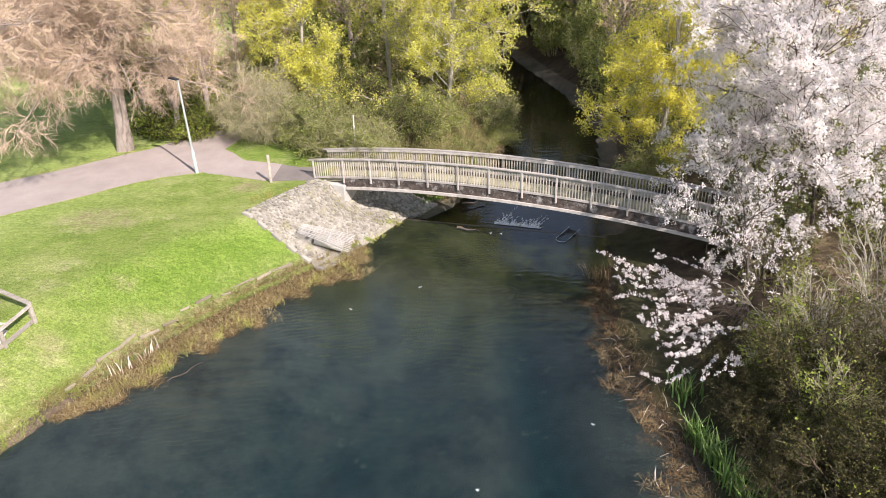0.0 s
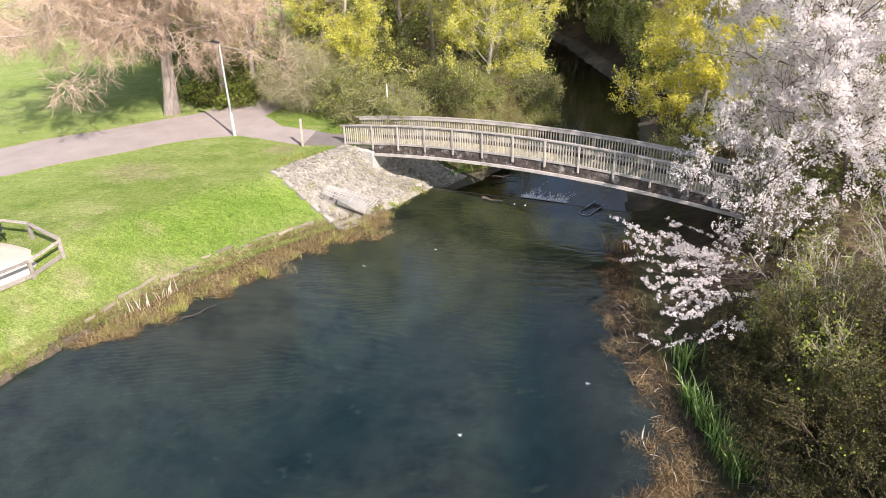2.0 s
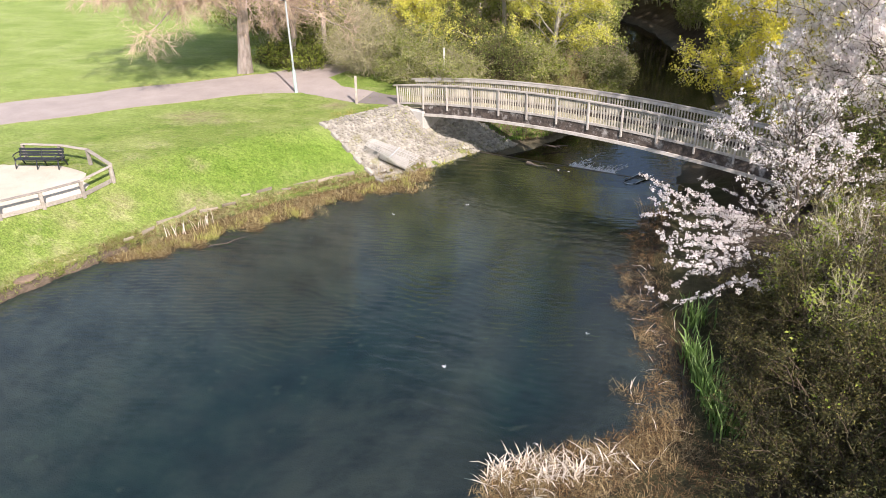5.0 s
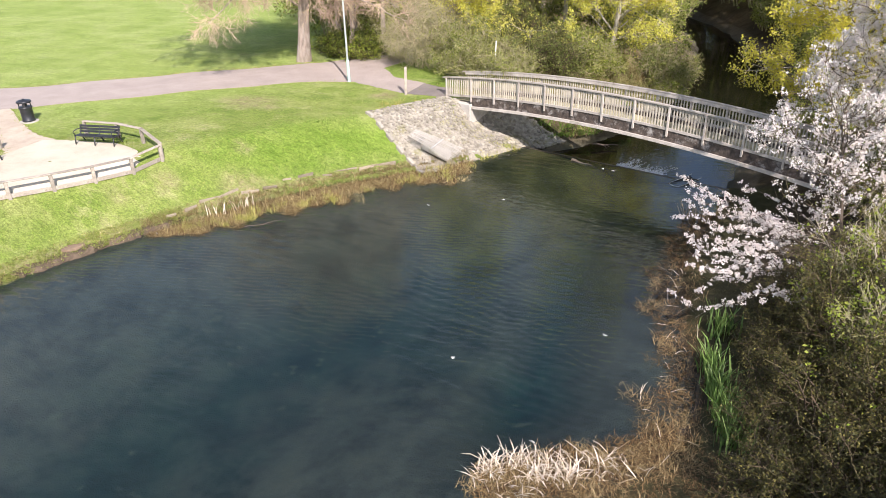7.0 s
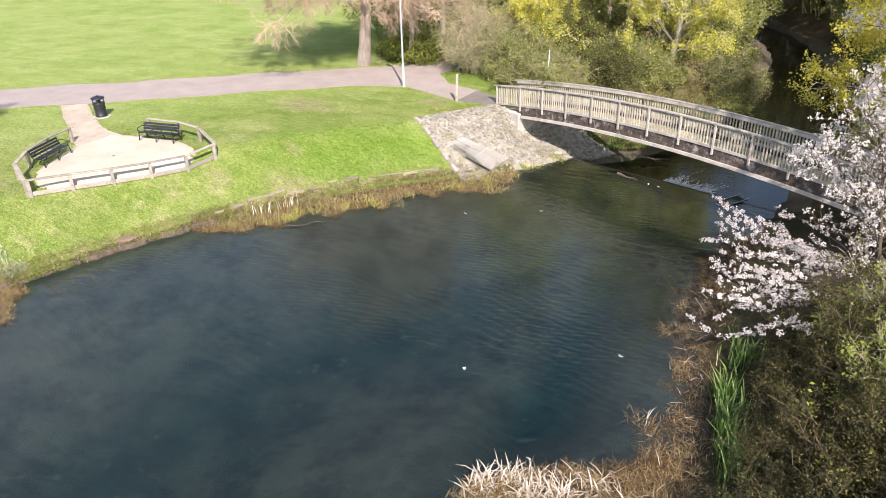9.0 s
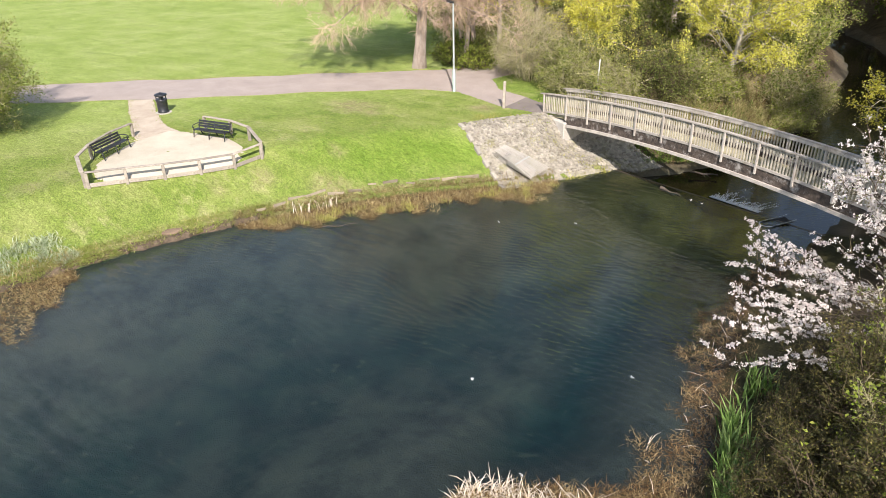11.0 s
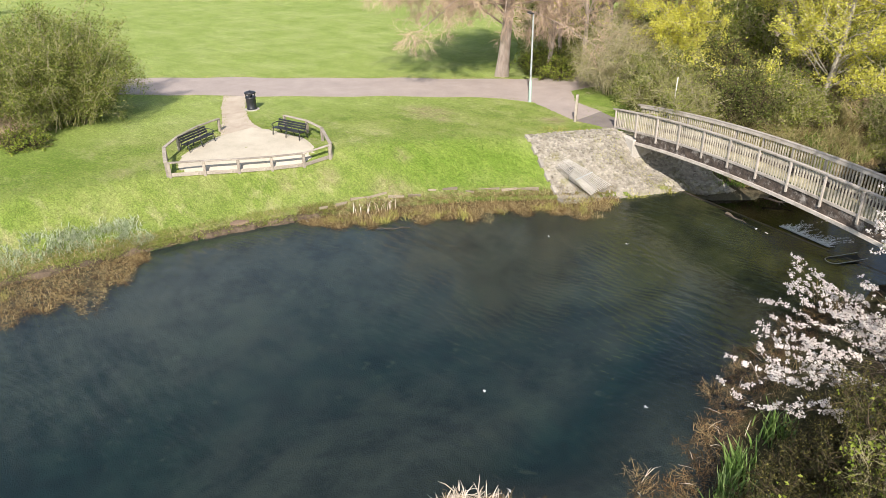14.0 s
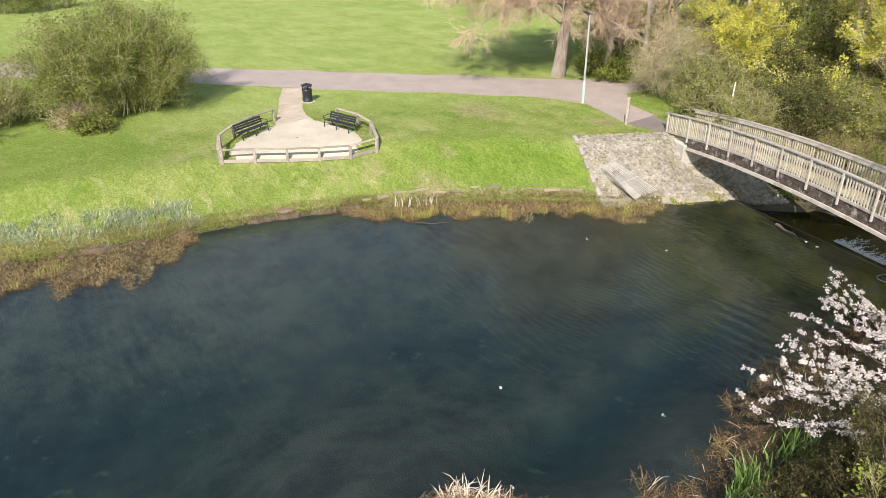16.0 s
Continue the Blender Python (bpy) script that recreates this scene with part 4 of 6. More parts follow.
def build_revetment():
    rng = random.Random(11)
    t = thing("stone_revetment", Matrix.Identity(4), "pale rough stone pitching on the bank below the footbridge", "revetment", kind="structure")
    meshes = stone_meshes(rng, 8, STONE)
    a, b, c, d = (Vector(p) for p in ((-9.75, 28.0), (-6.95, 31.7), (-2.55, 31.2), (-5.75, 25.95)))
    count, spare = 0, []
    nu, nv = 40, 29
    for i in range(nu):
        for j in range(nv):
            u, v = (i + 0.5 + rng.uniform(-0.42, 0.42)) / nu, (j + 0.5 + rng.uniform(-0.42, 0.42)) / nv
            p = (a * (1 - u) + b * u) * (1 - v) + (d * (1 - u) + c * u) * v
            if abs(p.x + 6.0) < 1.1 and abs(p.y - 27.4) < 0.42:
                continue
            spare.append((p, rng.uniform(0.11, 0.25) * (1.5 if u > 0.88 else 1.0)))
    e, f, g, h = (Vector(p) for p in ((-5.75, 30.9), (-4.75, 33.3), (-1.0, 33.3), (-2.8, 31.0)))
    for i in range(420):
        u, v = rng.random(), rng.random()
        spare.append(((e * (1 - u) + f * u) * (1 - v) + (h * (1 - u) + g * u) * v, rng.uniform(0.2, 0.34)))
    rng.shuffle(spare)
    rest = []
    for p, s in spare:
        z = height_at(p.x, p.y)
        m = Matrix.Translation((p.x, p.y, z + 0.045)) @ slope_frame(p.x, p.y) @ Matrix.Rotation(rng.uniform(0, 6.3), 4, "Z") @ Matrix.Diagonal((s, s, s * rng.uniform(0.8, 1.25), 1))
        me = rng.choice(meshes)
        if count < 300:
            child("stone", me, t, m)
        else:
            rest.append((me, m))
        count += 1
    vs, fs, n = [], [], 0
    for me, m in rest:
        mv = np.array([m @ v.co for v in me.vertices])
        vs.append(mv)
        fs.append(np.array([list(p.vertices) for p in me.polygons]) + n)
        n += len(mv)
    ob = child("stones", np_mesh("stones", np.concatenate(vs), np.concatenate(fs), STONE_FILL), t)
    tagged(ob, kind="stuff")
    # bedding under the stones
    for q, lift in (((a, b, c, d), 0.02), ((e, f, g, h), 0.03)):
        gr = np.array([[(q[0] * (1 - u) + q[1] * u) * (1 - v) + (q[3] * (1 - u) + q[2] * u) * v for u in np.linspace(0, 1, 25)] for v in np.linspace(0, 1, 17)])
        hh = ground_height(gr[..., 0], gr[..., 1]) + lift
        vv = np.concatenate([gr, hh[..., None]], -1).reshape(-1, 3)
        k = (np.arange(16)[:, None] * 25 + np.arange(24)).ravel()
        child("mortar_bed", np_mesh("mortar_bed", vv, np.stack([k, k + 1, k + 26, k + 25], 1), STONE_FILL), t)
    kerb = bm_mesh("kerb_stone", box_bm(0.5, 0.2, 0.2, 0.03), STONE)
    for i in range(6):
        p = a + (d - a) * ((i + 0.5) / 6)
        q = a + (d - a) * ((i + 0.6) / 6)
        dz = height_at(q.x, q.y) - height_at(p.x, p.y)
        yaw = math.atan2((d - a).y, (d - a).x)
        tilt = math.atan2(dz, (q - p).length)
        child("kerb_stone", kerb, t, Matrix.Translation((p.x, p.y, height_at(p.x, p.y) - 0.08)) @ Matrix.Rotation(yaw, 4, "Z") @ Matrix.Rotation(-tilt, 4, "Y"))
    return t


build_revetment()


def build_outfall():
    t = thing("drain_outfall", pose(-6.0, 27.4, 0.72, 0, 0, -3), "pale concrete drain outfall behind sloping grille bars", "drain")
    # downhill is +x here
    tilt = pose(0, 0, 0, 0, 19, 0)
    v, f = lathe([(0.21, -0.6), (0.25, -0.6), (0.25, 0.7), (0.21, 0.7), (0.21, -0.6)], 22)
    child("pipe", np_mesh("pipe", v, f, CONCRETE, True), t, pose(0.15, 0.0, -0.05) @ tilt @ pose(0, 0, 0, 0, 90, 0))
    # solid black block that stands for the shade inside the pipe's opening
    child("pipe_mouth", bm_mesh("pipe_mouth", box_bm(0.14, 0.5, 0.16, 0.04), FELT), t, pose(-0.58, 0.0, 0.36) @ tilt)
    bar = curve_tube([(-1.15, 0, 0.0), (0, 0, 0.03), (1.3, 0, 0.0)], 0.019, CONCRETE, "grille_bar", 5)
    for k in range(12):
        child("grille_bar", bar, t, pose(0.02 * (k % 3), -0.55 + 0.1 * k, 0.34 - 0.008 * abs(k - 5.5) + 0.03 * (k - 5.5) / 6, 0, 19, (k - 5.5) * 1.6))
    child("cross_bar", curve_tube([(0.25, -0.62, 0.27), (0.25, 0.62, 0.31)], 0.024, STEEL, "cross_bar"), t)
    return t


build_outfall()


def build_edging():
    rng = random.Random(5)
    t = thing("bank_edging", Matrix.Identity(4), "broken line of pale timber edging boards along the bank", "edging")
    line = [Vector(p) for p in ((-13.3, 17.6), (-11.85, 20.6), (-9.9, 23.4), (-8.0, 25.4), (-6.75, 26.6))]
    board = bm_mesh("board", box_bm(0.95, 0.055, 0.2, 0.012), BOARD)
    for a, b in zip(line, line[1:]):
        n = int((b - a).length / 0.8)
        for i in range(n):
            p = a + (b - a) * ((i + 0.5) / n)
            if rng.random() < 0.12:
                continue
            yaw = math.atan2((b - a).y, (b - a).x) + rng.uniform(-0.16, 0.16)
            p = p + Vector((0.8, -0.6)) * rng.uniform(-0.12, 0.14)
            child("board", board, t, pose(p.x, p.y, height_at(p.x, p.y) - 0.11 + rng.uniform(-0.03, 0.03), rng.uniform(-10, 10), rng.uniform(-5, 5), math.degrees(yaw)) @ Matrix.Diagonal((rng.uniform(0.4, 1.1), 1, 1, 1)))
    return t


build_edging()


# ---- plants ----
def plant(name, at, label, category, group=""):
    return thing(name, Matrix.Translation(at), label, category, group)


def build_tree(name, label, x, y, seed, height, girth, limbs, twigs, leaf=None, bark=BARK, twig_mat=GREY_TWIG, lean=(0, 0), category="tree", group="", bare_to=0.2, limb_girth=0.34, reach=None):
    """A tree: trunk and limbs, twigs, and leaves.
    limbs: (count, length, angle, up, bend); reach: (count, heading, spread, length, tip height) of long drooping limbs; twigs: list of (count, length, angle, up, bend, radius); leaf: list of (count, size, spread, material)."""
    rng = np.random.default_rng(seed)
    z = height_at(x, y)
    t = plant(name, (x, y, z - 0.15), label, category, group)
    k = 10
    s = np.linspace(0, 1, k)
    trunk = np.stack([lean[0] * s + 0.015 * height * np.sin(s * 5 + seed), lean[1] * s + 0.012 * height * np.sin(s * 4.1 + 2 * seed), s * height], 1)[None]
    rad = girth * (1 - 0.8 * s) * (1 + 0.25 * np.exp(-s * 22))
    n1, l1, a1, u1, b1 = limbs
    lim = offshoots(rng, trunk, n1, bare_to, 0.97, l1, a1, u1, 7, 0.13, 0.45, b1)
    if reach:
        n2, head, fan_out, far_out, tip_z = reach
        h = np.radians(head + rng.uniform(-fan_out, fan_out, n2))
        out = np.stack([np.cos(h), np.sin(h), np.zeros(n2)], 1)
        st = along(trunk, n2, rng, 0.26, 0.62)[0]
        ln = far_out * rng.uniform(0.55, 1.05, n2)[:, None]
        end = st * np.array([1, 1, 0]) + out * ln + np.array([0, 0, 1]) * rng.uniform(tip_z[0], tip_z[1], n2)[:, None]
        mid = (st + end) / 2 + out * ln * 0.08 + np.array([0, 0, 1]) * rng.uniform(1.2, 3.0, n2)[:, None]
        u = np.linspace(0, 1, 7)[None, :, None]
        arc = st[:, None] * (1 - u) ** 2 + 2 * mid[:, None] * u * (1 - u) + end[:, None] * u ** 2
        arc[:, 1:] += rng.normal(size=(n2, 6, 3)) * 0.16
        lim = np.concatenate([lim, arc])
    lr = np.linspace(girth * limb_girth, girth * limb_girth * 0.16, 7)[None] * rng.uniform(0.6, 1.1, (len(lim), 1))
    child("trunk", np_mesh("trunk", *tubes(trunk, rad[None], 10), bark, True), t)
    for i in range(len(lim)):
        child("limb", np_mesh("limb", *tubes(lim[i:i + 1], lr[i:i + 1], 6), bark, True), t)
    level, pieces = lim, []
    for i, (cnt, ln, ang, up, bend, r) in enumerate(twigs):
        level = offshoots(rng, level, cnt, 0.15, 1.0, ln, ang, up, 3 if i == len(twigs) - 1 or len(twigs) < 3 else 4, 0.33, 0.4, bend)
        pieces.append(tubes(level, taper_radii(level, r, r * 0.4), 3) if i < len(twigs) - 1 else ribbons(rng, level, r))
    child("twig_canopy", np_mesh("twig_canopy", *join(*pieces), twig_mat), t)
    for cnt, size, spread, mat in leaf or ():
        p = np.repeat(along(level, cnt // 5, rng, 0.2, 1.0)[0], 5, 0)
        child("crown", np_mesh("crown", *leaves(rng, p, size, 0.75, spread), mat), t)
    return t


def build_bush(name, label, x, y, seed, r, h, stems, twigs, leaf, twig_mat=GREY_TWIG, group="", squash=0.55, stem_r=0.03):
    """A many-stemmed bush: stems fan out from the base, with twigs and leaves on them."""
    rng = np.random.default_rng(seed)
    z = height_at(x, y)
    t = plant(name, (x, y, z - 0.05), label, "bush", group)
    a = rng.uniform(0, 2 * np.pi, stems)
    q = np.sqrt(rng.uniform(0, 1, stems))
    base = np.stack([np.cos(a) * q * r * 0.45, np.sin(a) * q * r * 0.45, np.zeros(stems)], 1)
    tip = np.stack([np.cos(a) * q * r * 0.85, np.sin(a) * q * r * 0.85, (h - 0.35) * np.sqrt(np.clip(1 - squash * q ** 2.2, 0.05, 1)) * rng.uniform(0.18, 1.0, stems)], 1)
    tip += rng.normal(size=tip.shape) * np.array([0.3, 0.3, 0.12]) * r * 0.5
    k = 6
    s = np.linspace(0, 1, k)[None, :, None]
    mid = base * 0.45 + tip * 0.55 + np.array([0, 0, 1]) * h * 0.12
    st = base[:, None] * (1 - s) ** 2 + 2 * mid[:, None] * s * (1 - s) + tip[:, None] * s ** 2
    st[:, 1:-1] += rng.normal(size=(stems, k - 2, 3)) * 0.06 * r / 2
    st[..., 2] = np.maximum(st[..., 2], 0.0)
    pieces = [tubes(st, taper_radii(st, stem_r, stem_r * 0.3), 4)]
    level = st
    for i, (cnt, ln, ang, up, bend, tr) in enumerate(twigs):
        level = offshoots(rng, level, cnt, 0.2, 1.0, ln, ang, up, 3, 0.35, 0.35, bend)
        pieces.append(tubes(level, taper_radii(level, tr, tr * 0.4), 3) if i < len(twigs) - 1 else ribbons(rng, level, tr))
    child("branchwork", np_mesh("branchwork", *join(*pieces), twig_mat), t)
    for cnt, size, spread, mat in leaf:
        p = np.repeat(along(level, cnt // 4, rng, 0.1, 1.0)[0], 3, 0)
        child("foliage", np_mesh("foliage", *leaves(rng, p, size * 1.1, 0.7, spread), mat), t)
    return t


build_tree("willow", "old willow with bare pinkish tan twigs on the lawn", -18.9, 37.0, 21, 12.5, 0.42, (62, 8.2, 78, 0.06, -0.04),
           [(8, 2.4, 50, -0.02, -0.08, 0.014), (8, 1.4, 46, -0.05, -0.06, 0.010), (10, 0.85, 40, -0.05, -0.02, 0.009)], None, BARK, WILLOW_TWIG, (2.0, 0.2), bare_to=0.36, limb_girth=0.24,
           reach=(34, 206, 58, 9.8, (4.4, 8.6)))
for i, (x, y, h) in enumerate(((-16.2, 38.6, 11), (-15.2, 40.6, 12), (-17.6, 41.5, 12), (-20.5, 44.5, 12), (-13.4, 42.8, 11), (-11.6, 45.2, 12))):
    build_tree("bare_tree", "slender bare tree with brown bark behind the path", x, y, 31 + i, h, 0.17, (20, 2.8, 52, 0.3, 0.02),
               [(8, 1.4, 46, 0.1, 0.0, 0.014), (12, 0.9, 44, 0.1, 0.0, 0.008)], [(500, 0.12, 0.1, YELLOW_LEAF)], BARK, WILLOW_TWIG, (0.4, -0.3), group="slender trees behind the path")

SHRUB_TWIGS = [(6, 1.15, 58, 0.05, -0.03, 0.011), (5, 0.65, 55, 0.05, 0.0, 0.008)]
BARE_TWIGS = [(11, 1.5, 62, 0.0, -0.08, 0.011), (11, 0.8, 55, 0.0, -0.03, 0.006)]
for seed, x, y, r, h, leaf, mat, lab in (
        (41, -10.9, 38.3, 3.1, 5.0, [(4000, 0.07, 0.08, OLIVE_LEAF)], GREY_TWIG, "large bare grey-brown bush beside the path"),
        (42, -7.9, 37.2, 2.5, 3.3, [(8000, 0.09, 0.08, OLIVE_LEAF), (8000, 0.09, 0.08, GREEN_LEAF), (3000, 0.08, 0.08, FRESH_LEAF)], GREY_TWIG, "dense olive-green bush behind the footbridge"),
        (43, -5.2, 36.4, 2.1, 2.5, [(10000, 0.08, 0.08, OLIVE_LEAF)], GREY_TWIG, "grey-olive bush behind the footbridge"),
        (44, -2.9, 36.7, 1.9, 3.2, [(12000, 0.077, 0.08, GREEN_LEAF), (4000, 0.077, 0.08, DARK_LEAF)], DARK_TWIG, "dark green bush behind the footbridge"),
        (45, 2.7, 42.9, 1.3, 1.6, [(5000, 0.077, 0.08, OLIVE_LEAF), (3500, 0.077, 0.08, FRESH_LEAF)], GREY_TWIG, "low yellow-green bush on the stream bank"),
        (46, 2.9, 47.6, 1.7, 2.3, [(5000, 0.09, 0.08, OLIVE_LEAF), (4000, 0.09, 0.08, GREEN_LEAF)], GREY_TWIG, "brownish bush hanging over the stream"),
        (47, 2.0, 44.5, 2.0, 3.4, [(7000, 0.10, 0.08, GREEN_LEAF)], GREY_TWIG, "green bush hanging over the stream"),
        (48, -10.2, 43.5, 3.0, 3.6, [(9000, 0.11, 0.08, GREEN_LEAF), (2500, 0.12, 0.1, YELLOW_LEAF)], GREY_TWIG, "green bush under the maples"),
        (49, -5.6, 40.6, 2.7, 3.8, [(4000, 0.11, 0.08, DARK_LEAF), (9000, 0.11, 0.08, GREEN_LEAF), (2000, 0.1, 0.08, YELLOW_LEAF)], DARK_TWIG, "dark ivy-clad bush under the maples"),
        (50, -14.4, 43.6, 2.4, 2.6, [(6000, 0.12, 0.08, FRESH_LEAF), (3000, 0.12, 0.08, GREEN_LEAF)], DARK_TWIG, "fresh green undergrowth beside the path"),
        (52, -13.2, 40.9, 1.8, 2.0, [(5000, 0.10, 0.08, FRESH_LEAF), (3000, 0.1, 0.08, GREEN_LEAF)], DARK_TWIG, "fresh green undergrowth beside the path"),
        (53, -8.4, 39.4, 2.6, 3.1, [(7000, 0.1, 0.09, OLIVE_LEAF), (4000, 0.1, 0.09, GREEN_LEAF), (3500, 0.1, 0.09, FRESH_LEAF)], GREY_TWIG, "tall olive bush under the maples"),
        (54, -2.6, 39.2, 2.6, 3.0, [(6000, 0.1, 0.09, OLIVE_LEAF), (6000, 0.1, 0.09, GREEN_LEAF), (3500, 0.1, 0.09, FRESH_LEAF)], GREY_TWIG, "tall olive bush under the maples"),
        (55, -0.9, 39.8, 1.6, 2.4, [(7000, 0.1, 0.09, OLIVE_LEAF), (3000, 0.1, 0.09, FRESH_LEAF)], GREY_TWIG, "olive bush under the spreading maple"),
        (56, -6.5, 34.9, 1.4, 2.5, [(7000, 0.08, 0.07, OLIVE_LEAF), (2500, 0.08, 0.07, GREEN_LEAF)], GREY_TWIG, "low olive bush against the footbridge rail"),
        (57, -4.3, 34.1, 1.6, 2.7, [(7000, 0.08, 0.07, OLIVE_LEAF), (1500, 0.08, 0.07, FRESH_LEAF)], GREY_TWIG, "low olive bush against the footbridge rail"),
        (59, -15.9, 38.9, 1.5, 1.3, [(5000, 0.12, 0.08, FRESH_LEAF), (2500, 0.12, 0.08, GREEN_LEAF)], DARK_TWIG, "fresh green undergrowth below the willow"),
        (60, -14.4, 40.6, 1.4, 1.6, [(5000, 0.12, 0.08, FRESH_LEAF), (2500, 0.12, 0.08, GREEN_LEAF)], DARK_TWIG, "fresh green undergrowth beside the path"),
        (51, -17.6, 40.0, 2.2, 1.5, [(6000, 0.12, 0.08, FRESH_LEAF), (3000, 0.12, 0.08, GREEN_LEAF)], DARK_TWIG, "fresh green undergrowth below the willow")):
    build_bush("shrub", lab, x, y, seed, r, h, int(32 * r), BARE_TWIGS if seed == 41 else SHRUB_TWIGS, leaf, mat, "shrubs along the far bank")

MAPLE_TWIGS = [(7, 1.8, 45, 0.12, 0.0, 0.02), (7, 0.9, 42, 0.1, 0.0, 0.009)]
for seed, x, y, h, l1, n1, low, lab in ((61, -9.2, 41.6, 10.5, 4.0, 46, 0.12, "maple with bright yellow-green spring leaves"),
                                        (62, -0.4, 41.4, 11, 6.0, 60, 0.06, "spreading maple with yellow-green leaves over the stream"),
                                        (63, 10.9, 35.6, 11, 4.8, 52, 0.06, "maple with bright yellow leaves on the stream bank"),
                                        (64, -4.6, 46.5, 12, 3.8, 26, 0.3, "maple with yellow-green leaves in the wood"),
                                        (65, 15.5, 42.0, 12, 4.5, 26, 0.2, "maple with yellow-green leaves in the wood")):
    build_tree("maple", lab, x, y, seed, h, 0.16, (n1, l1, 70, 0.12, -0.03), MAPLE_TWIGS, [(52000 if seed < 64 else 14000, 0.10, 0.11, GOLD_LEAF if seed == 63 else YELLOW_LEAF), (4000, 0.10, 0.12, OLIVE_LEAF)],
               PALE_BARK, PALE_TWIG, (0.5, -0.6), group="maples by the stream", bare_to=low, limb_girth=0.24)

# the wood behind
wood_tree = build_tree("woodland_tree", "bare woodland tree with ivy on its trunk", -13.0, 50.0, 71, 13, 0.24, (22, 3.6, 50, 0.3, 0.02),
                       [(6, 1.9, 46, 0.2, 0.02, 0.026), (5, 1.2, 44, 0.2, 0.02, 0.016)], [(900, 0.2, 0.3, GREEN_LEAF), (700, 0.18, 0.3, YELLOW_LEAF)], BARK, WILLOW_TWIG, (0.5, 0.4), group="trees of the wood", bare_to=0.15)
wood_bush = build_bush("woodland_shrub", "dark evergreen shrub in the wood", -8.0, 49.0, 72, 3.0, 4.6, 30, [(4, 1.4, 50, 0.1, 0.0, 0.018), (2, 0.9, 50, 0.1, 0.0, 0.014)],
                       [(400, 0.15, 0.2, DARK_LEAF), (2600, 0.14, 0.2, GREEN_LEAF), (3600, 0.14, 0.2, OLIVE_LEAF), (1200, 0.14, 0.2, FRESH_LEAF)], GREY_TWIG, "shrubs of the wood")
rng_wood = random.Random(9)
for x, y in ((-16.5, 46), (-12, 47), (-20, 49), (-24, 50), (-19, 55), (-8, 54), (-3, 52), (-27, 57), (-13, 60), (-1, 62), (-7, 66), (12, 50), (16, 48), (13, 57), (18, 55), (11, 64), (9, 72), (20, 63), (15, 70), (20, 46), (-20, 66), (3, 84), (24, 55), (-32, 66), (19, 37), (23, 43)):
    copy_thing(wood_tree, pose(x, y, height_at(x, y) - 0.15, 0, 0, rng_wood.uniform(0, 360)) @ Matrix.Diagonal((1, 1, rng_wood.uniform(0.8, 1.1), 1)))
for x, y in ((-17, 44.5), (-21.5, 46.5), (-14, 49), (-18, 48.5), (-22, 53), (-13, 54.5), (-3, 49.5), (-2, 57), (-9, 60), (0.5, 53), (-6, 72), (0, 66), (12, 47), (15.5, 52.5), (12.5, 53), (11.5, 60), (10.5, 68), (18, 59), (16, 66), (19, 49), (6, 82), (-16, 62), (1, 47.5), (22, 52), (-27, 51.5), (18, 27), (20, 33), (17, 38), (22, 20), (21, 40), (23, 27), (15.5, 31.5), (20, 14), (24, 34), (18.5, 19)):
    copy_thing(wood_bush, pose(x, y, height_at(x, y) - 0.05, 0, 0, rng_wood.uniform(0, 360)) @ Matrix.Diagonal((1, 1, rng_wood.uniform(0.7, 1.2), 1)))

for x, y in ((7.8, 74.5), (5.2, 82), (-1, 95), (10, 80), (0, 90), (8, 86), (-8, 93), (14, 80), (-14, 90), (4, 97), (20, 74), (-11, 77), (11, 76), (-20, 80), (13, 68), (-6, 62), (-3, 70), (26, 66)):
    k = rng_wood.uniform(2.0, 2.7)
    copy_thing(wood_bush, pose(x, y, height_at(x, y) - 0.05, 0, 0, rng_wood.uniform(0, 360)) @ Matrix.Diagonal((k, k, k, 1)))
for x, y, k in ((11.6, 38.5, 0.6), (12.2, 43, 0.75), (12.6, 47.5, 0.8), (11.8, 52.5, 0.8), (11.2, 57, 0.8), (10.6, 33.8, 0.5), (9.2, 64, 0.8), (0.9, 57, 0.7), (0.3, 50, 0.7)):
    copy_thing(wood_bush, pose(x, y, height_at(x, y) - 0.05, 0, 0, rng_wood.uniform(0, 360)) @ Matrix.Diagonal((k, k, k, 1)))

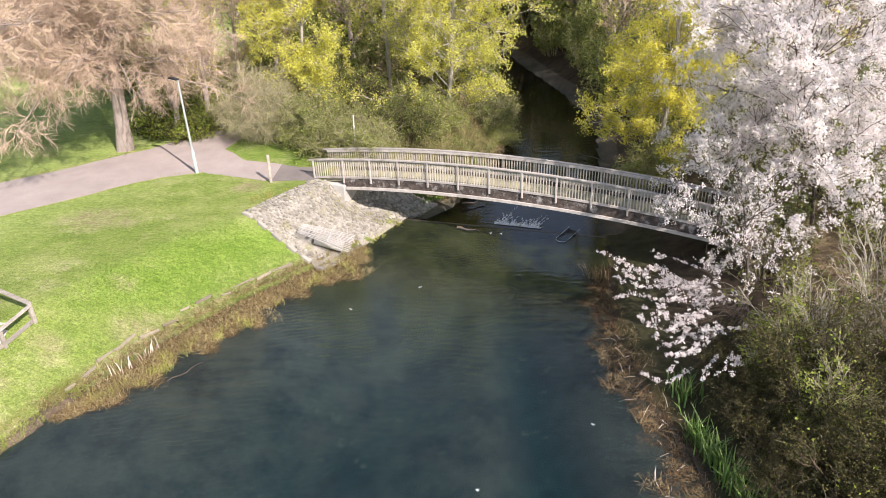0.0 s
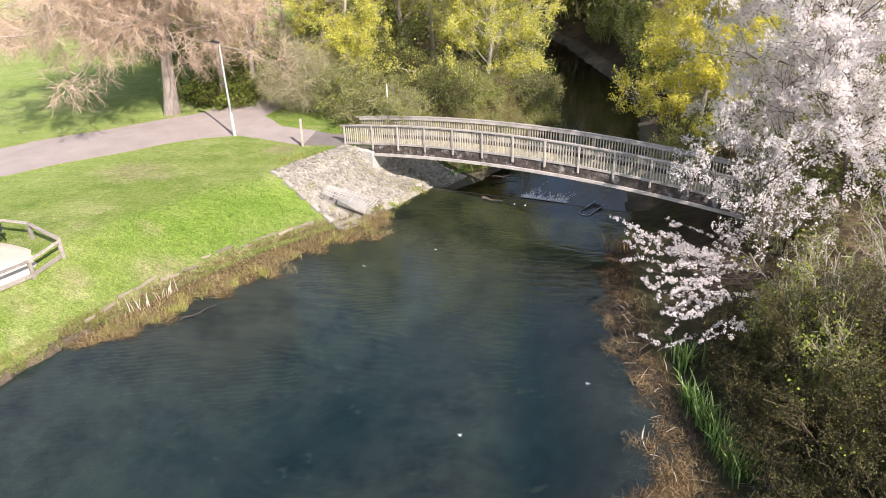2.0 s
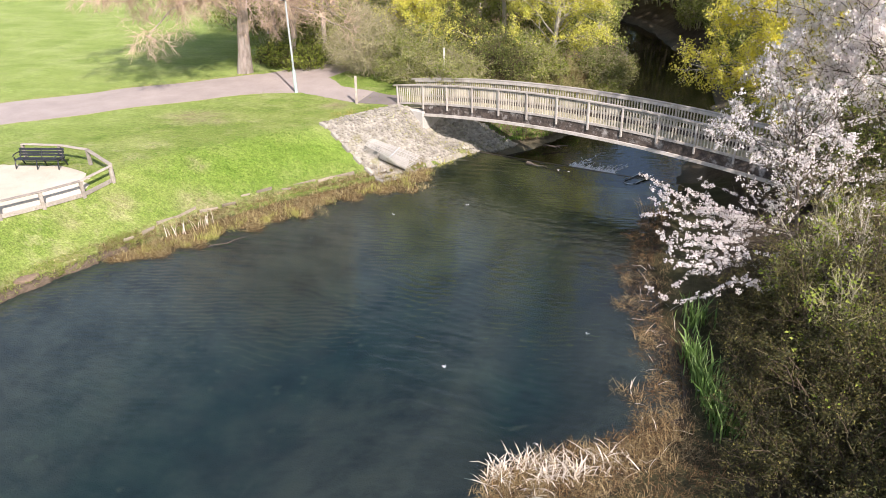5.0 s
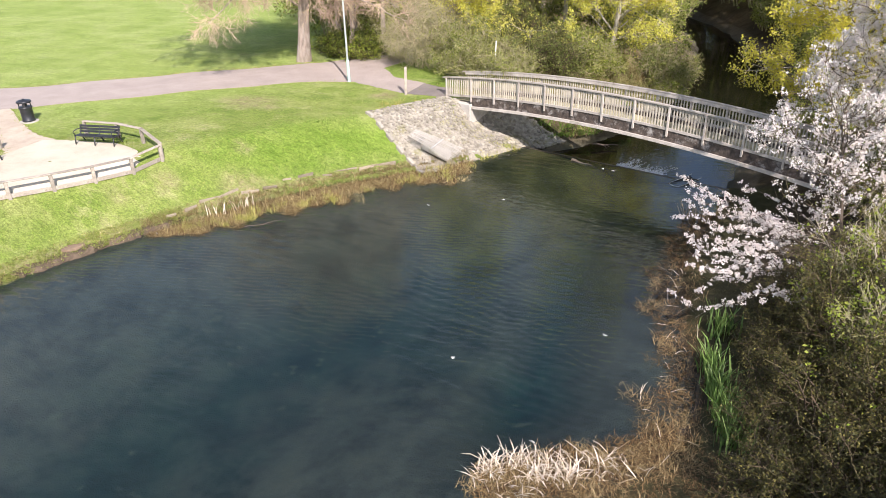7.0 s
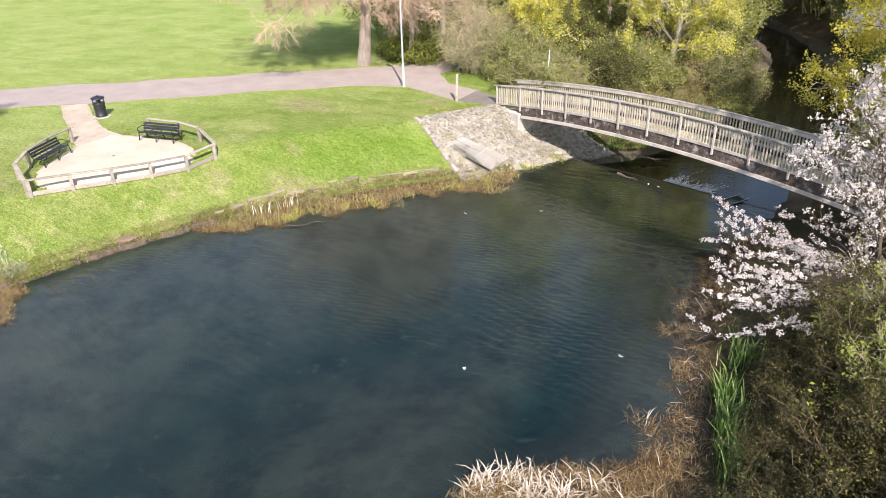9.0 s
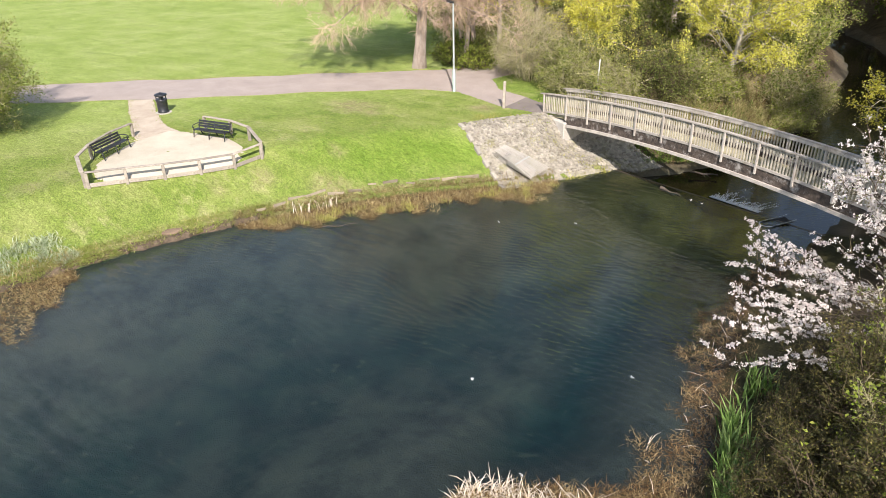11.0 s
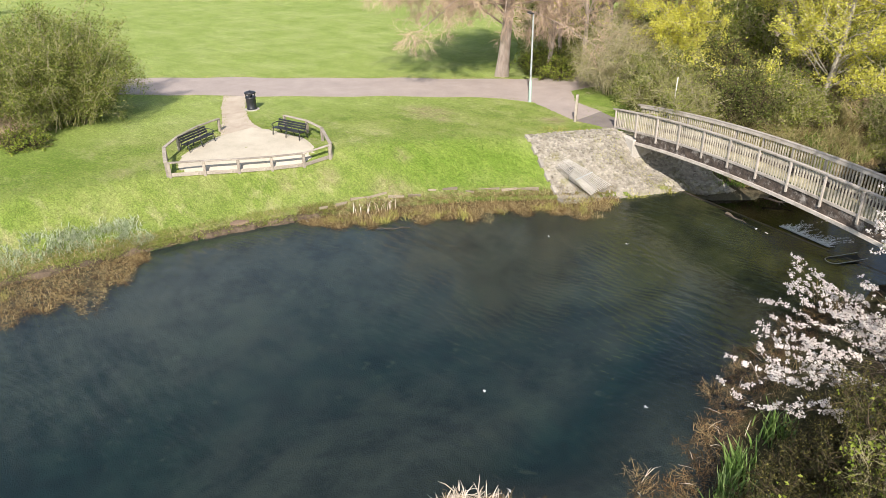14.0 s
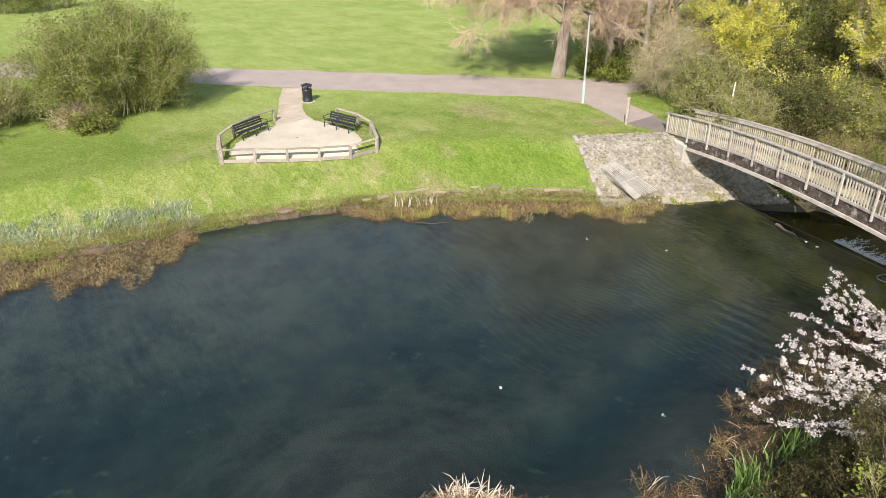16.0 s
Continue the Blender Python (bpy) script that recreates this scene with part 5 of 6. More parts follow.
# blossom trees
def build_blossom(name, label, x, y, seed, height, girth, limbs, twigs, lean, puffs, size=0.072, aim=None):
    """A tree in flower; aim: the two ends of the line to which its long sprays reach, as seen from its base."""
    rng = np.random.default_rng(seed)
    z = height_at(x, y)
    t = plant(name, (x, y, z - 0.15), label, "tree", "blossoming trees on the bank")
    s = np.linspace(0, 1, 9)
    trunk = np.stack([lean[0] * s ** 1.4, lean[1] * s ** 1.4, s * height], 1)[None]
    n1, l1, a1, u1, b1 = limbs
    lim = offshoots(rng, trunk, n1, 0.22, 0.98, l1, a1, u1, 7, 0.12, 0.25, b1)
    whorl = 4
    level, pieces = lim, []
    for cnt, ln, ang, up, bend, r in twigs:
        level = offshoots(rng, level, cnt, 0.25, 1.0, ln, ang, up, 4, 0.16, 0.3, bend)
        pieces.append(tubes(level, taper_radii(level, r, r * 0.4), 3))
    c = np.concatenate([along(level, puffs * 9 // 10, rng, 0.35, 1.0)[0], along(lim, puffs // 10, rng, 0.5, 1.0)[0]])
    c += rng.normal(size=c.shape) * (0.09 if aim is None else 0.03)
    if aim is not None:
        # long low sprays that reach out over the water, their tips rising and thick with flowers
        n2 = 40
        st = along(trunk, n2, rng, 0.04, 0.3)[0]
        v = rng.uniform(0, 1, n2)
        near, far = np.array(aim[0]), np.array(aim[1])
        end = near + (far - near) * v[:, None] + rng.normal(size=(n2, 3)) * np.array([0.4, 0.35, 0.3])
        end[:, 0] += 2.4 * rng.uniform(0, 1, n2) ** 1.6
        mid = end + np.array([1.7, 0, -0.9]) + (st - end) * np.array([0.1, 0.35, 0.0]) + rng.normal(size=(n2, 3)) * 0.4
        u = np.linspace(0, 1, 7)[None, :, None]
        arc = st[:, None] * (1 - u) ** 2 + 2 * mid[:, None] * u * (1 - u) + end[:, None] * u ** 2
        arc[:, 1:] += rng.normal(size=(n2, 6, 3)) * 0.12
        lim = np.concatenate([lim, arc])
        spur = offshoots(rng, arc, 4, 0.5, 0.95, 0.75, 26, 0.14, 4, 0.16, 0.4, 0.04)
        pieces.append(tubes(spur, taper_radii(spur, 0.009, 0.004), 3))
        tufts = np.concatenate([along(arc, 560, rng, 0.6, 1.0)[0], along(spur, 330, rng, 0.25, 1.0)[0]])
        c = np.concatenate([c, np.repeat(tufts, 3, 0) + rng.normal(size=(len(tufts) * 3, 3)) * 0.022])
    lr = np.linspace(girth * 0.28, girth * 0.06, 7)[None] * rng.uniform(0.5, 1.0, (len(lim), 1))
    child("trunk", np_mesh("trunk", *tubes(trunk, girth * (1 - 0.8 * s)[None], 9), DARK_BARK, True), t)
    for i in range(len(lim)):
        child("limb", np_mesh("limb", *tubes(lim[i:i + 1], lr[i:i + 1], 5), DARK_BARK, True), t)
    child("twig_canopy", np_mesh("twig_canopy", *join(*pieces), DARK_TWIG), t)
    child("blossom", np_mesh("blossom", *leaves(rng, np.repeat(c, whorl, 0), size, 0.95, size * 0.5, face=to_sun * 1.3), PETAL), t, label="clusters of white and pale pink flowers")
    p = along(level, puffs // 3, rng, 0.3, 1.0)[0]
    child("young_leaves", np_mesh("young_leaves", *leaves(rng, p, 0.05, 0.5, 0.04), FRESH_LEAF), t)
    return t


build_blossom("cherry_plum", "tall cherry plum covered in white-pink blossom", 13.6, 23.6, 81, 9.2, 0.095, (84, 5.8, 68, 0.18, 0.01),
              [(6, 1.7, 45, 0.1, 0.02, 0.015), (4, 0.9, 40, 0.1, 0.03, 0.009)], (-1.7, 0.4), 46000, 0.062)
build_blossom("cherry_plum", "smaller cherry plum with blossom sprays over the water", 9.9, 19.9, 82, 4.6, 0.075, (34, 2.7, 62, 0.15, 0.0),
              [(5, 0.9, 40, 0.05, 0.03, 0.012), (3, 0.45, 35, 0.1, 0.04, 0.007)], (-0.8, 0.2), 1700, 0.05, aim=((-4.4, -4.3, 1.1), (-4.3, 2.6, 1.75)))

# thicket on the near right bank
for seed, x, y, r, h, leaf, mat, lab in (
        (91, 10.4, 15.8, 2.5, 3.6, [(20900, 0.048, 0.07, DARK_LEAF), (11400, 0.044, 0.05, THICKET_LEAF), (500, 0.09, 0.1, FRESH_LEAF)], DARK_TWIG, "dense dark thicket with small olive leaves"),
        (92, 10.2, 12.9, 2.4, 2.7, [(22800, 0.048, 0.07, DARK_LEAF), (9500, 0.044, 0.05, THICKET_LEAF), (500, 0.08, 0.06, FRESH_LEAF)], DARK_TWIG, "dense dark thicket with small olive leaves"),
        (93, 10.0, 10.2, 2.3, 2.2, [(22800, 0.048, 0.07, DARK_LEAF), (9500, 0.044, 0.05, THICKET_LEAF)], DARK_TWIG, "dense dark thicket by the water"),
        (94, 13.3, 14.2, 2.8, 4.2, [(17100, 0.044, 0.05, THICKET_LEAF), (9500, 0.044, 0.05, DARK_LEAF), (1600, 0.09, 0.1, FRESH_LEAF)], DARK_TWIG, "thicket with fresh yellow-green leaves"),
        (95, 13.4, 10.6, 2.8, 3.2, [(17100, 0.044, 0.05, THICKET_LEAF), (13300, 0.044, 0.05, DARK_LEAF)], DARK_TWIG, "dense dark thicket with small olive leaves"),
        (96, 10.9, 17.6, 2.0, 3.2, [(9500, 0.044, 0.05, THICKET_LEAF), (1700, 0.075, 0.06, FRESH_LEAF)], PALE_TWIG, "twiggy bush with fresh leaves below the blossom"),
        (97, 14.2, 18.2, 2.8, 5.0, [(9500, 0.044, 0.05, THICKET_LEAF), (2000, 0.075, 0.06, FRESH_LEAF)], PALE_TWIG, "twiggy bush with fresh leaves below the blossom"),
        # brambles in dark leaf colour put shade between thicket and reeds
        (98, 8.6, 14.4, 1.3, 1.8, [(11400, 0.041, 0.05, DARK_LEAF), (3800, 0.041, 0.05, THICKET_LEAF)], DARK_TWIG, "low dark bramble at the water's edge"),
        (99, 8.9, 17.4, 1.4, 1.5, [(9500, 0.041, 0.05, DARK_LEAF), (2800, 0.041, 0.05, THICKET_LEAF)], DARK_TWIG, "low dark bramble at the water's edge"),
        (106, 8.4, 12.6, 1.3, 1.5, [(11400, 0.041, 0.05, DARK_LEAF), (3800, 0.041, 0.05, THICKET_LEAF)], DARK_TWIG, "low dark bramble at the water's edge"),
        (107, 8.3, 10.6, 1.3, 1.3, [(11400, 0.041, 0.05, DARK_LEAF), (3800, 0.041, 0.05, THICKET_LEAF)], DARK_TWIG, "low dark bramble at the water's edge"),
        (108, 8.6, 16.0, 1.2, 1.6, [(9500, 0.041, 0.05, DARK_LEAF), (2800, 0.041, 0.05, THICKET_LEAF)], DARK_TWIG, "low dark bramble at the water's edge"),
        (109, 9.9, 14.5, 1.0, 3.5, [(2000, 0.08, 0.09, FRESH_LEAF)], GREY_TWIG, "sapling with fresh yellow-green leaves in the thicket"),
        (110, 9.6, 16.9, 1.0, 3.7, [(1600, 0.085, 0.09, FRESH_LEAF)], GREY_TWIG, "sapling with fresh yellow-green leaves in the thicket"),
        (100, 11.9, 24.0, 2.1, 3.3, [(8000, 0.08, 0.06, GREEN_LEAF), (2500, 0.075, 0.06, OLIVE_LEAF)], DARK_TWIG, "green bush at the end of the footbridge"),
        (153, 11.5, 22.2, 1.5, 2.7, [(5000, 0.06, 0.06, THICKET_LEAF), (1500, 0.07, 0.06, FRESH_LEAF)], GREY_TWIG, "twiggy bush at the end of the footbridge"),
        (101, 13.5, 28.5, 2.8, 3.4, [(6000, 0.09, 0.06, GREEN_LEAF), (2500, 0.08, 0.06, OLIVE_LEAF)], DARK_TWIG, "green bush on the stream bank"),
        (102, 9.6, 32.6, 2.0, 2.0, [(3500, 0.09, 0.06, OLIVE_LEAF), (1500, 0.08, 0.06, FRESH_LEAF)], GREY_TWIG, "low bush on the stream bank"),
        (103, 17.0, 22.0, 3.0, 5.0, [(6000, 0.08, 0.06, OLIVE_LEAF), (2500, 0.08, 0.06, GREEN_LEAF)], DARK_TWIG, "green bush behind the blossom"),
        (104, 17.0, 15.0, 3.0, 4.6, [(6000, 0.08, 0.06, OLIVE_LEAF), (2500, 0.08, 0.06, GREEN_LEAF)], DARK_TWIG, "green bush behind the thicket"),
        # two bushes out of view, added so that their shadow falls on the thicket
        (151, 13.6, 5.6, 2.3, 7.2, [(9000, 0.11, 0.1, OLIVE_LEAF), (6000, 0.11, 0.1, GREEN_LEAF)], DARK_TWIG, "unseen tall bush added to shade the thicket"),
        (152, 12.9, 2.4, 2.2, 6.4, [(8000, 0.11, 0.1, OLIVE_LEAF), (5000, 0.11, 0.1, GREEN_LEAF)], DARK_TWIG, "unseen tall bush added to shade the thicket"),
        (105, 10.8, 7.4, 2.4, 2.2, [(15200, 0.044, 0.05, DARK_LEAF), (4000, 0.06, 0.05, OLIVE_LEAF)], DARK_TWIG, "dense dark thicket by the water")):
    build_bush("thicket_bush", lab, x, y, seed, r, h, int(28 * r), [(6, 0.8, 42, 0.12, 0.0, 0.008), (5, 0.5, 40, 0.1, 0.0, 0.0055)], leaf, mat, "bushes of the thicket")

# bushes on the lawn's edge and the far hedge
for seed, x, y, r, h, leaf, mat, lab in (
        (111, -30.0, 12.9, 5.2, 6.4, [(76000, 0.076, 0.22, OLIVE_LEAF), (96000, 0.076, 0.22, GREEN_LEAF), (30000, 0.076, 0.2, FRESH_LEAF)], GREY_TWIG, "large rounded olive-green bush beside the path"),
        (112, -31.5, 6.2, 3.8, 4.2, [(26000, 0.075, 0.12, OLIVE_LEAF)], GREY_TWIG, "grey twiggy bush beside the lawn"),
        (113, -28.4, 10.0, 1.3, 1.3, [(700, 0.08, 0.06, OLIVE_LEAF)], WILLOW_TWIG, "tangle of dry pinkish bramble stems"),
        (114, -28.6, 4.2, 2.0, 1.8, [(2500, 0.08, 0.06, OLIVE_LEAF)], DARK_TWIG, "brown bramble clump beside the lawn"),
        (115, -26.6, 10.3, 1.0, 0.6, [(2600, 0.10, 0.05, FRESH_LEAF), (1500, 0.1, 0.05, GREEN_LEAF)], DARK_TWIG, "low green nettles along the bush")):
    build_bush("lawn_bush", lab, x, y, seed, r, h, int((52 if seed == 111 else 30) * r), [(6, 1.1, 55, 0.08, 0.0, 0.013), (5, 0.6, 52, 0.08, 0.0, 0.008)], leaf, mat, "bushes beside the lawn")
for i in range(5):
    x, y = -80 + 2.2 * math.sin(i * 2.3), 1.5 + 4.6 * i
    copy_thing(wood_bush, pose(x, y, height_at(x, y) - 0.05, 0, 0, 70 * i) @ Matrix.Diagonal((1.2, 1.2, 0.9, 1)))


# ---- reeds and waterside plants ----
def blades(rng, root, length, lean, width, bend=0.5, heading=None):
    """Bent strap-shaped blades from their roots: (n, 3) roots, mean length and lean in degrees."""
    n = len(root)
    a = rng.uniform(0, 2 * np.pi, n) if heading is None else heading + rng.normal(size=n) * 0.6
    tilt = np.radians(np.clip(np.abs(rng.normal(lean, lean * 0.35 + 3, n)), 0, 88))
    ln = length * rng.uniform(0.5, 1.25, n)
    out = np.stack([np.cos(a), np.sin(a), np.zeros(n)], 1)
    d1 = out * np.sin(tilt)[:, None] + np.array([0, 0, 1]) * np.cos(tilt)[:, None]
    t2 = np.minimum(tilt + bend * rng.uniform(0.2, 1.6, n), 1.9)
    d2 = out * np.sin(t2)[:, None] + np.array([0, 0, 1]) * np.cos(t2)[:, None]
    b = np.stack([-np.sin(a), np.cos(a), np.zeros(n)], 1)
    twist = rng.uniform(-0.7, 0.7, n)[:, None]
    b = unit(b + twist * out)
    p1 = root + d1 * (ln * 0.55)[:, None]
    p2 = p1 + d2 * (ln * 0.45)[:, None]
    w = (width * rng.uniform(0.6, 1.3, n))[:, None]
    v = np.stack([root - b * w / 2, root + b * w / 2, p1 + b * w * 0.45, p1 - b * w * 0.45, p2 + b * w * 0.08, p2 - b * w * 0.08], 1)
    k = np.arange(n)[:, None] * 6
    f = np.concatenate([k + np.array([[0, 1, 2, 3]]), k + np.array([[3, 2, 4, 5]])])
    return v.reshape(-1, 3), f


def scatter(rng, line, n, lo, hi, clump=0.0):
    """Random plan places beside a plan line, between two offsets to its right, in clumps."""
    line = np.array(line, float)
    s = np.r_[0, np.cumsum(np.linalg.norm(np.diff(line, axis=0), axis=1))]
    q = rng.uniform(0, s[-1], n)
    x, y = np.interp(q, s, line[:, 0]), np.interp(q, s, line[:, 1])
    i = np.clip(np.searchsorted(s, q) - 1, 0, len(line) - 2)
    d = unit(line[i + 1] - line[i])
    side = np.stack([d[:, 1], -d[:, 0]], 1)
    edge = 0.75 + 0.25 * np.sin(q * 1.9) * np.sin(q * 0.83 + 1) + 0.12 * np.sin(q * 5.1)
    edge *= (0.3 + 0.7 * ease(q / 2.4)) * (0.3 + 0.7 * ease((s[-1] - q) / 1.2))
    o = lo + (hi * edge - lo) * rng.uniform(0, 1, n)
    p = np.stack([x, y], 1) + side * o[:, None]
    return p + rng.normal(size=p.shape) * clump


def rooted(p, sink=0.02, floor=0.005):
    return np.concatenate([p, np.maximum(ground_height(p[:, 0], p[:, 1]) - sink, floor)[:, None]], 1)


def reed_bed(name, label, parts, seed):
    """Parts: name, line, count, offsets, length, lean, width, material and, where given, the number of clumps."""
    rng = np.random.default_rng(seed)
    t = thing(name, Matrix.Identity(4), label, "reeds", kind="stuff")
    for part_name, line, n, lo, hi, length, lean, width, mat, *clumps in parts:
        if clumps:
            c = scatter(rng, line, clumps[0], lo, hi, 0.08)
            p = rooted(c[rng.integers(0, len(c), n)] + rng.normal(size=(n, 2)) * 0.13)
        else:
            p = rooted(scatter(rng, line, n, lo, hi, 0.08))
        tagged(child(part_name, np_mesh(part_name, *blades(rng, p, length, lean, width), mat), t), kind="stuff")
    return t


LEFT_LINE = [(-13.4, 16.9), (-13.0, 17.6), (-11.5, 20.4), (-9.5, 23.2), (-7.6, 25.2), (-6.1, 26.7), (-4.6, 28.3)]
reed_bed("reed_bed", "matted brown dead reeds along the lawn bank", [
    ("dead_stems", LEFT_LINE, 16000, -0.35, 2.25, 0.25, 85, 0.013, GOLD_REED),
    ("rusty_stems", LEFT_LINE, 21000, -0.35, 2.35, 0.25, 86, 0.013, RUST_REED),
    ("standing_stems", LEFT_LINE[1:], 1500, 0.6, 2.2, 0.3, 60, 0.012, GOLD_REED, 70),
    ("fresh_shoots", LEFT_LINE[1:], 1300, 0.9, 2.3, 0.3, 32, 0.014, GOLD_SHOOT, 34)], 201)
MAT_LINE = [(-18.0, 1.2), (-17.6, 3.6), (-16.8, 6.2), (-16.0, 8.6), (-15.4, 10.8)]
reed_bed("reed_bed", "sparse olive-brown dead reeds in shallow water", [
    ("dead_stems", MAT_LINE, 8500, 0.0, 3.8, 0.22, 86, 0.012, GOLD_REED),
    ("rusty_stems", MAT_LINE, 10500, 0.0, 4.0, 0.22, 86, 0.012, RUST_REED),
    ("outer_stems", MAT_LINE[:-1], 1200, 2.2, 4.2, 0.24, 84, 0.011, RUST_REED, 60),
    ("fresh_shoots", MAT_LINE[:3], 420, 1.4, 4.0, 0.3, 24, 0.013, GOLD_SHOOT, 30)], 202)
reed_bed("bank_growth", "grey-green tall grass on the bank edge", [
    ("blades", [(-18.8, 0.5), (-17.8, 4.1), (-17.0, 6.5), (-16.0, 9.8), (-15.5, 11.3)], 6000, -1.05, -0.2, 0.30, 42, 0.028, SAGE_BLADE, 170),
    ("dry_blades", [(-18.8, 0.5), (-17.8, 4.1), (-17.0, 6.5), (-16.0, 9.8), (-15.5, 11.3)], 2600, -0.5, 0.4, 0.28, 66, 0.025, GOLD_REED)], 203)
RIGHT_LINE = [(6.6, 25.6), (6.1, 23), (5.8, 21), (6.1, 19), (6.2, 17), (6.6, 15.4), (6.9, 14), (6.6, 12.4), (5.8, 11)]
reed_bed("reed_bed", "rusty brown dead reeds at the thicket's foot", [
    ("rusty_stems", RIGHT_LINE, 7000, -0.3, 1.5, 0.24, 83, 0.010, RUST_REED),
    ("tan_stems", RIGHT_LINE[2:], 2200, -0.5, 1.75, 0.26, 74, 0.010, TAN_REED, 60),
    ("bleached_stems", RIGHT_LINE[2:], 44, -0.3, 1.7, 0.5, 66, 0.018, PALE_REED)], 204)
SPIT = [(6.3, 12.5), (5.5, 11.5), (4.5, 10.6), (3.2, 10.1), (2.4, 9.9)]
reed_bed("reed_bed", "bleached and brown dead reeds on the muddy spit", [
    ("bleached_stems", SPIT[2:], 260, -0.1, 0.7, 0.42, 52, 0.030, PALE_REED, 14),
    ("broken_stems", SPIT[1:], 190, -0.4, 0.85, 0.5, 84, 0.028, PALE_REED, 30),
    ("brown_stems", SPIT, 5200, -1.4, 1.0, 0.28, 74, 0.011, TAN_REED, 90),
    ("rusty_stems", SPIT, 9000, -2.0, 1.0, 0.26, 80, 0.011, RUST_REED)], 205)
reed_bed("bank_growth", "fresh green grass on the bank under the footbridge", [
    ("blades", [(-2.6, 33.2), (-0.9, 33.9), (0.5, 35.6), (1.6, 38.4)], 2600, -0.6, 0.9, 0.22, 35, 0.03, LUSH_BLADE),
    ("dry_blades", [(-0.8, 33.4), (0.8, 35.6), (2.0, 38.6), (3.0, 42.0)], 2600, -0.6, 0.5, 0.3, 55, 0.02, TAN_REED)], 207)
reed_bed("bank_growth", "tangle of long pale straw-olive grass on the stream bank", [
    ("blades", [(-3.0, 34.3), (-1.0, 35.2), (0.7, 37.2), (1.8, 39.8), (2.7, 42.4)], 11000, -3.2, 0.2, 0.75, 46, 0.02, STRAW_GRASS, 260),
    ("green_blades", [(0.2, 36.4), (1.4, 38.8), (2.4, 41.6)], 2600, -1.6, 0.2, 0.45, 42, 0.022, LUSH_BLADE, 70),
    ("brown_stems", [(0.8, 37.6), (1.9, 40.2), (2.8, 43.0), (3.2, 48.0), (3.5, 53.0)], 3600, -1.8, 0.2, 0.8, 66, 0.018, RUST_REED, 60)], 216)
reed_bed("bank_growth", "tufts of rough grass between the stones", [
    ("blades", [(-6.4, 26.2), (-4.4, 28.6), (-2.9, 30.9)], 600, -0.5, 0.5, 0.24, 44, 0.02, GOLD_SHOOT, 22),
    ("dry_blades", [(-8.9, 28.2), (-6.9, 30.0), (-4.4, 29.6)], 1200, -1.6, 1.3, 0.2, 50, 0.02, GOLD_SHOOT, 46)], 208)
reed_bed("reed_stubs", "upright bleached reed stubs by the bank edge", [
    ("stubs", [(-12.3, 18.9), (-11.2, 20.5)], 24, 0.15, 0.7, 0.5, 12, 0.032, PALE_REED)], 206)


reed_bed("dry_stems", "tuft of dry pinkish stems beside the iris blades", [
    ("stems", [(8.0, 13.6), (8.35, 12.2)], 70, -0.35, 0.35, 0.95, 22, 0.02, PINK_STEM, 5),
    ("fallen_stems", [(7.6, 12.9), (7.9, 11.6)], 90, -0.4, 0.4, 0.5, 72, 0.016, PINK_STEM, 5)], 209)
reed_bed("dry_stems", "upright tuft of tan reed stems at the water's edge", [
    ("stems", [(5.3, 25.0), (5.75, 24.5)], 90, -0.3, 0.3, 0.7, 20, 0.016, TAN_REED, 8)], 213)
reed_bed("grass_fringe", "ragged grass creeping over the gravel edge", [
    ("blades", [(-21.6, 18.2), (-20.6, 16.0), (-19.8, 14.8), (-18.4, 13.9), (-17.6, 13.8)], 900, -0.2, 0.28, 0.10, 55, 0.02, GRASS_BLADE),
    ("link_blades", [(-27.8, 21.7), (-25.8, 20.4), (-23.9, 19.4), (-22.4, 18.5), (-21.3, 17.7)], 1100, -0.22, 0.12, 0.10, 55, 0.02, GRASS_BLADE),
    ("verge_blades", [(-27.0, 22.75), (-24.7, 21.35), (-23.0, 20.45), (-21.7, 19.95), (-20.0, 20.1), (-17.7, 20.55), (-16.2, 20.15), (-15.2, 19.4)], 1900, -0.12, 0.22, 0.10, 55, 0.02, GRASS_BLADE)], 214)
reed_bed("path_verge", "straw-coloured rough grass along the path edge", [
    ("blades", [(-45.2, 7.5), (-32.7, 18.0), (-28, 21.8), (-22.7, 26.2), (-17, 30.9), (-14.2, 33.0)], 3200, -0.10, 0.24, 0.09, 55, 0.022, GRASS_BLADE),
    ("straw_blades", [(-49, 10.6), (-37.0, 20.5), (-32, 25.1), (-26.5, 29.7), (-20.6, 34.3), (-17.4, 36.9)], 4200, -0.35, 0.08, 0.10, 60, 0.022, GOLD_REED)], 215)


def build_iris(x0, y0, x1, y1, n, seed, label, wide=0.4):
    rng = np.random.default_rng(seed)
    u = rng.uniform(0, 1, n)
    p = np.stack([x0 + (x1 - x0) * u, y0 + (y1 - y0) * u], 1) + rng.normal(size=(n, 2)) * wide * 0.5
    t = thing("iris_clump", Matrix.Identity(4), label, "water plants", kind="stuff")
    tagged(child("blades", np_mesh("blades", *blades(rng, rooted(p), 0.85, 14, 0.05, 0.35), IRIS_LEAF), t), kind="stuff")
    return t


build_iris(6.8, 15.6, 7.45, 12.3, 340, 211, "strip of bright green iris blades in the shallows", 0.3)
build_iris(6.9, 17.4, 7.2, 16.6, 60, 212, "small tuft of green iris blades under the blossom")


